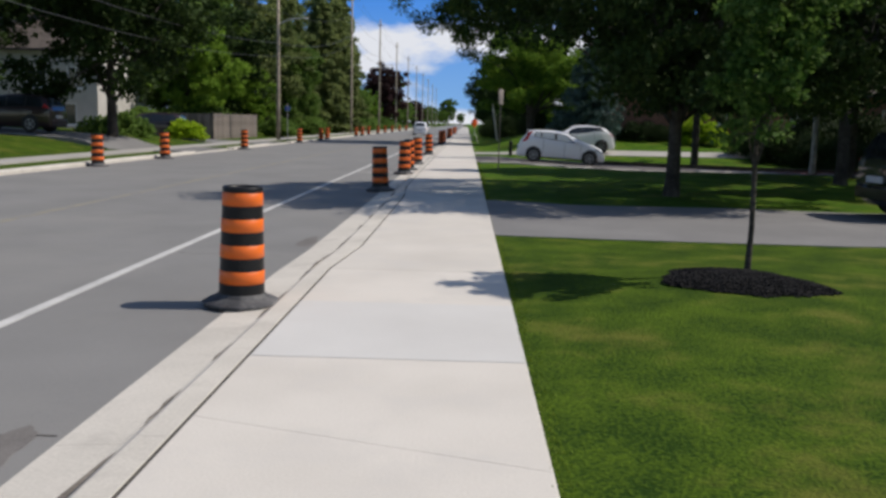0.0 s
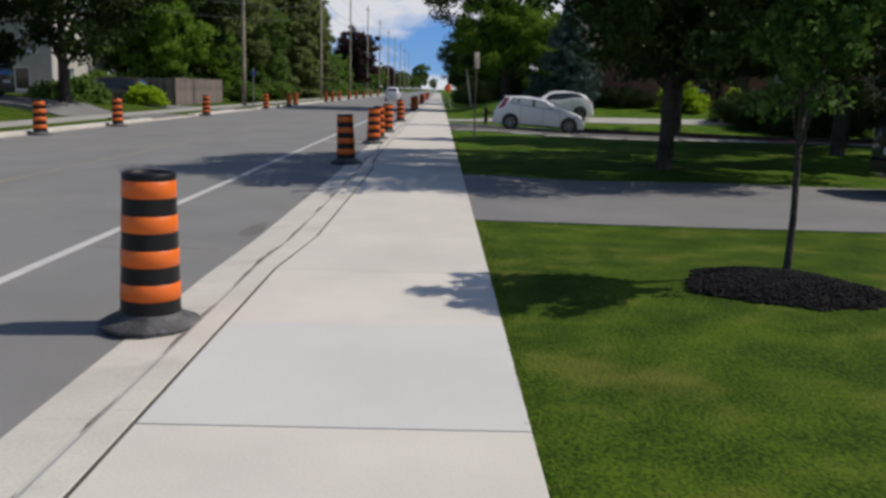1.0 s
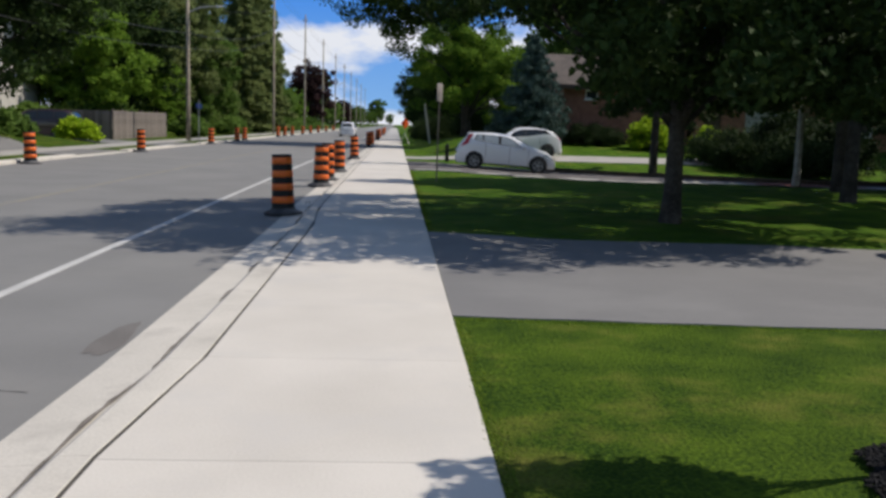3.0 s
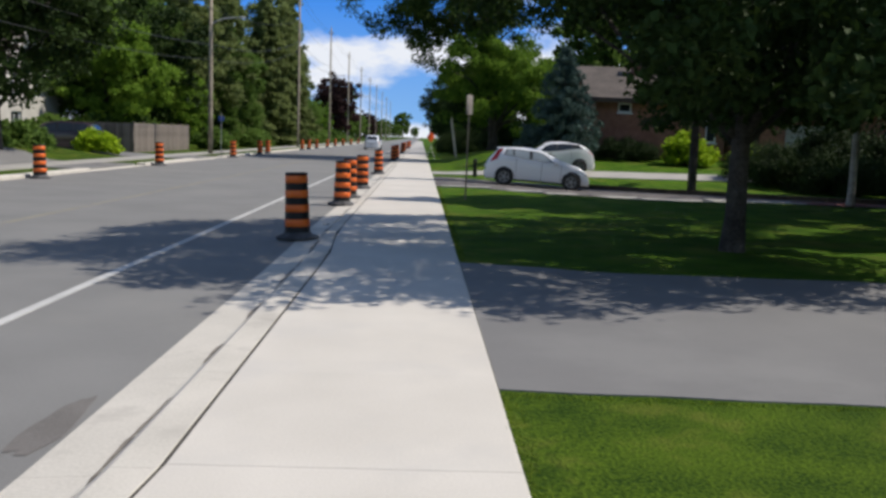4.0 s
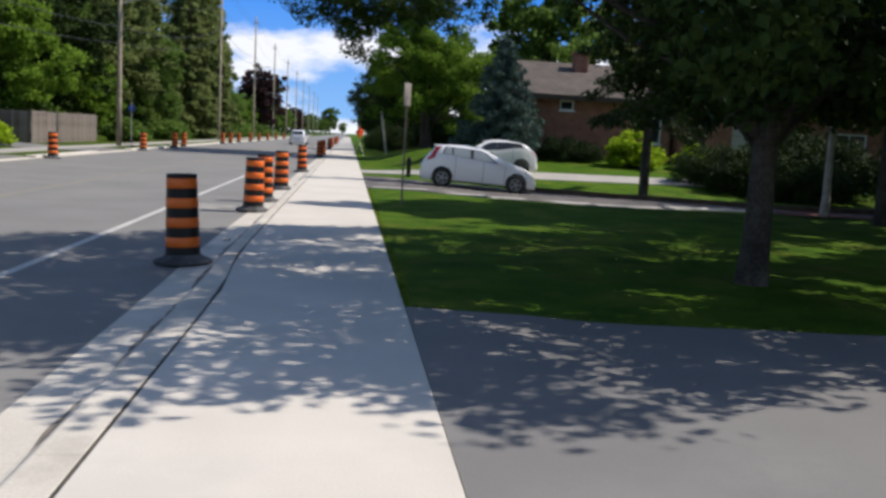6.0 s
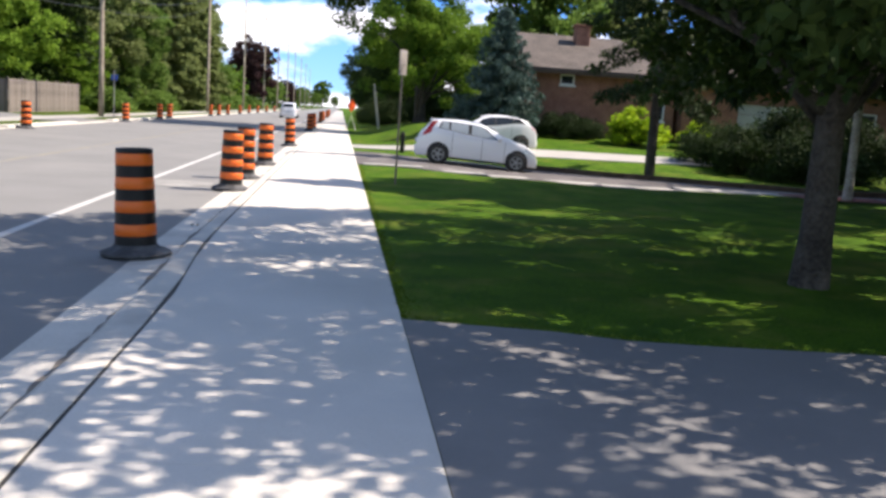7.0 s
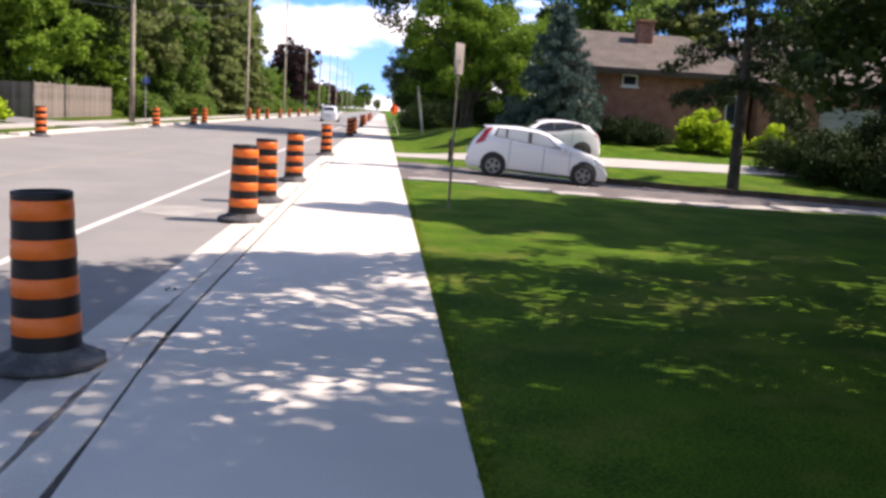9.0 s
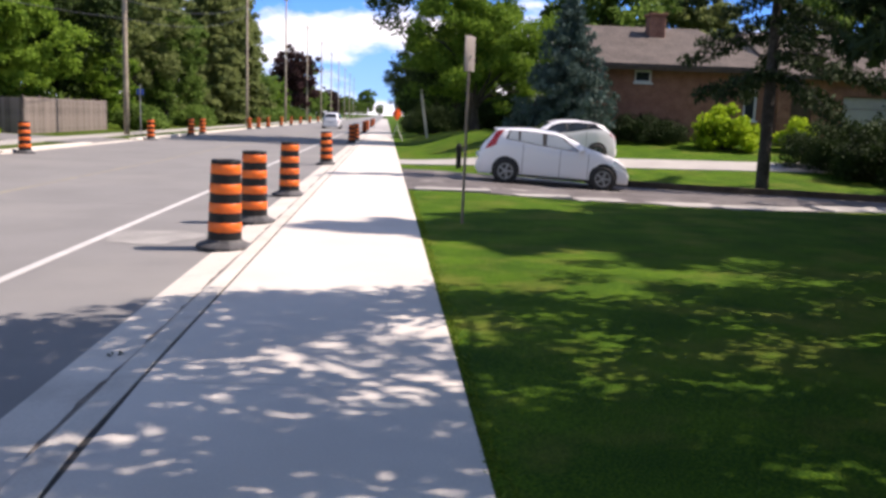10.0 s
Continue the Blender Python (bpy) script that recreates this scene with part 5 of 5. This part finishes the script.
# ---- sky at the horizon ----
def sky_backdrop():
    m, nodes, links, bsdf = material("sky_haze")
    nodes.remove(bsdf)
    geo = nodes.new("ShaderNodeNewGeometry")
    sep = nodes.new("ShaderNodeSeparateXYZ")
    links.new(geo.outputs["Position"], sep.inputs[0])
    mp = nodes.new("ShaderNodeMapping")
    mp.inputs["Scale"].default_value = (0.0016, 0.0016, 0.0042)
    mp.inputs["Location"].default_value = (0.3, 0.0, 0.35)
    links.new(geo.outputs["Position"], mp.inputs["Vector"])
    n = nodes.new("ShaderNodeTexNoise")
    n.inputs["Scale"].default_value, n.inputs["Detail"].default_value, n.inputs["Roughness"].default_value = 1.6, 8, 0.55
    links.new(mp.outputs[0], n.inputs["Vector"])
    r = nodes.new("ShaderNodeValToRGB")
    r.color_ramp.elements[0].position, r.color_ramp.elements[1].position = 0.44, 0.6
    height = nodes.new("ShaderNodeMapRange")
    height.inputs["From Min"].default_value, height.inputs["From Max"].default_value = 0, 800
    links.new(sep.outputs["Z"], height.inputs["Value"])
    grad = nodes.new("ShaderNodeValToRGB")
    grad.color_ramp.elements[0].color, grad.color_ramp.elements[1].color = (0.24, 0.48, 0.84, 1), (0.035, 0.24, 0.82, 1)
    grad.color_ramp.elements[1].position = 0.65
    links.new(height.outputs[0], grad.inputs[0])
    # the clouds lie in a bank over a thin clear band, with haze on the horizon
    bank = nodes.new("ShaderNodeValToRGB")
    ramp = bank.color_ramp
    ramp.elements[0].position, ramp.elements[1].position = 0.0, 1.0
    for e, v in ((ramp.elements[0], 0.62), (ramp.elements[1], 0.36)):
        e.color = (v, v, v, 1)
    for p, v in ((0.09, 0.48), (0.2, 0.43), (0.27, 0.6), (0.36, 0.62), (0.42, 0.46), (0.55, 0.36)):
        ramp.elements.new(p).color = (v, v, v, 1)
    links.new(height.outputs[0], bank.inputs[0])
    lift_up = nodes.new("ShaderNodeMath")
    lift_up.operation = 'ADD'
    links.new(n.outputs["Fac"], lift_up.inputs[0])
    links.new(bank.outputs[0], lift_up.inputs[1])
    less = nodes.new("ShaderNodeMath")
    less.operation = 'SUBTRACT'
    links.new(lift_up.outputs[0], less.inputs[0])
    less.inputs[1].default_value = 0.48
    links.new(less.outputs[0], r.inputs[0])
    mx = nodes.new("ShaderNodeMix")
    mx.data_type = 'RGBA'
    links.new(r.outputs[0], mx.inputs[0])
    links.new(grad.outputs[0], mx.inputs[6])
    mx.inputs[7].default_value = (0.80, 0.84, 0.92, 1)
    em = nodes.new("ShaderNodeEmission")
    em.inputs["Strength"].default_value = 1.0
    links.new(mx.outputs[2], em.inputs["Color"])
    links.new(em.outputs[0], nodes["Material Output"].inputs["Surface"])
    vs, fs = [], []
    nn = 48
    for k in range(nn + 1):
        a = radians(-5 + 190 * k / nn)
        for z in (-40, 300, 900):
            vs.append((3200 * math.cos(a), 3200 * math.sin(a), z))
    for k in range(nn):
        for j in range(2):
            i = k * 3 + j
            fs.append((i, i + 3, i + 4, i + 1))
    tagged(raw("backdrop", vs, fs, m, smooth=True), "blue sky with low white clouds", "sky", kind="structure")


sky_backdrop()

# ---- pavement pieces ----
def jog(y):
    """The kerb line steps towards the pavement where it dips for the drive."""
    up = min(max((y - 10.45) / 1.15, 0), 1)
    dn = min(max((y - 19.6) / 3.3, 0), 1)
    return 0.13 * up * up * (3 - 2 * up) - 0.155 * dn * dn * (3 - 2 * dn)


def prism(prof, ya, yb, sa=0.0, sb=0.0):
    """A bar along y between two cross-sections prof(y); sa, sb: how far its ends run askew."""
    bm = bmesh.new()
    a = [bm.verts.new((x, ya + sa * (x + 0.52), z)) for x, z in prof(ya)]
    b = [bm.verts.new((x, yb + sb * (x + 0.52), z)) for x, z in prof(yb)]
    n = len(a)
    for i in range(n):
        bm.faces.new((a[i], a[(i + 1) % n], b[(i + 1) % n], b[i]))
    bm.faces.new(a[::-1])
    bm.faces.new(b)
    return bm


def slab_section(y):
    x0 = -1.477 + jog(y)
    return [(x0, -0.1), (x0, -0.003), (x0 + 0.003, 0.0), (0.424, 0.0), (0.43, -0.006), (0.43, -0.1)]


def kerb_section(y):
    """Kerb with its gutter: flat top, short sloped face, gutter falling to the road."""
    j = jog(y)
    g, f = 0.4 * j, 0.5 * j
    return [(-1.503 + j, -0.2), (-1.503 + j, -0.003), (-1.506 + j, 0.0), (-1.665 + f, -0.003), (-1.685 + f, -0.01), (-1.725 + f, -0.045), (-1.755 + f, -0.05), (-2.1 + g, -0.069), (-2.1 + g, -0.2)]


bm = bmesh.new()
ya = -6.0
while ya < 400:
    yb = ya + (0.6 if ya < 40 else 60)
    sec = lambda y: [(-1.515 + jog(y), -0.06), (-1.515 + jog(y), -0.007), (-1.465 + jog(y), -0.007), (-1.47 + jog(y), -0.06)]
    tmp = bpy.data.meshes.new("strip")
    one = prism(sec, ya, yb)
    one.to_mesh(tmp)
    one.free()
    bm.from_mesh(tmp)
    bpy.data.meshes.remove(tmp)
    ya = yb
bmesh.ops.remove_doubles(bm, verts=bm.verts, dist=0.0005)
part("joint_strip", bm, M_JOINT, bed)

pavement = empty("pavement", pose(0, 0, 0))
tagged(pavement, "new pale concrete pavement slabs with tooled joints", "pavement", kind="structure")
joints = [-6.0, -4.2, -2.4, -0.7, 1.1, 2.8, 4.5, 6.12, 8.05, 9.85, 11.75, 13.55, 15.2, 16.48]
while joints[-1] < 118:
    joints.append(joints[-1] + (1.78 if len(joints) % 3 else 1.7))
for k, (a, b) in enumerate(zip(joints, joints[1:])):
    pale = abs(a - 6.12) < 0.01
    gap = 0.014 if abs(b - 6.12) < 0.01 else 0.005 if abs(b - 4.5) < 0.01 or abs(b - 11.75) < 0.01 else 0.0008
    # the edges at 4.5 run askew and draw a thin slanted line
    ob = part("slab", prism(slab_section, a, b - gap, -0.34 if abs(a - 4.5) < 0.01 else 0.0, -0.34 if abs(b - 4.5) < 0.01 else 0.0), M_SLAB if pale else M_CONCRETE, pavement)
    ob.location.z = 0.0005 * ((k * 7) % 4)
part("slab", prism(slab_section, joints[-1], 400), M_CONCRETE, pavement)
kerb = empty("kerb_and_gutter", pose(0, 0, 0))
tagged(kerb, "pale concrete kerb and gutter with dirt along its face", "kerb", kind="structure")
y = -6.3
while y < 110:
    part("kerb_stone", prism(kerb_section, y, y + 1.8 - (0.006 if int(y * 10) % 3 else 0.002)), M_KERB, kerb)
    y += 1.8
part("kerb_stone", prism(kerb_section, y, 400), M_KERB, kerb)

# ragged dirt that lies along the kerb's face
rnd = random.Random(12)
vs, fs = [], []
y = 3.0
while y < 60:
    ln = rnd.uniform(0.5, 2.4)
    n = max(3, int(ln / 0.12))
    n0 = len(vs)
    for i in range(n + 1):
        t = i / n
        yy = y + ln * t
        w = (0.045 if 16 < yy < 24 else 0.03) * math.sin(t * math.pi) ** 0.5 * rnd.uniform(0.4, 1.5) * (0.6 + 0.6 * abs(noise.noise((yy * 0.4, 0, 0)))) + 0.001
        base = -1.725 + jog(yy) * 0.5
        c = base - 0.007 + 0.006 * math.sin(y * 3 + t * 4)
        zf = lambda x: -0.046 if x < base else -0.045 + (x - base) * 0.77 + 0.004
        vs += [(c - w, yy, zf(c - w)), (c, yy, zf(c)), (c + w, yy, zf(c + w))]
    for i in range(n):
        for j in range(2):
            fs.append((n0 + 3 * i + j, n0 + 3 * i + j + 1, n0 + 3 * i + j + 4, n0 + 3 * i + j + 3))
    y += ln + rnd.uniform(-0.2, 0.8)
ob = raw("dirt", vs, fs, M_DIRT, kerb)
tagged(ob, kind="stuff")
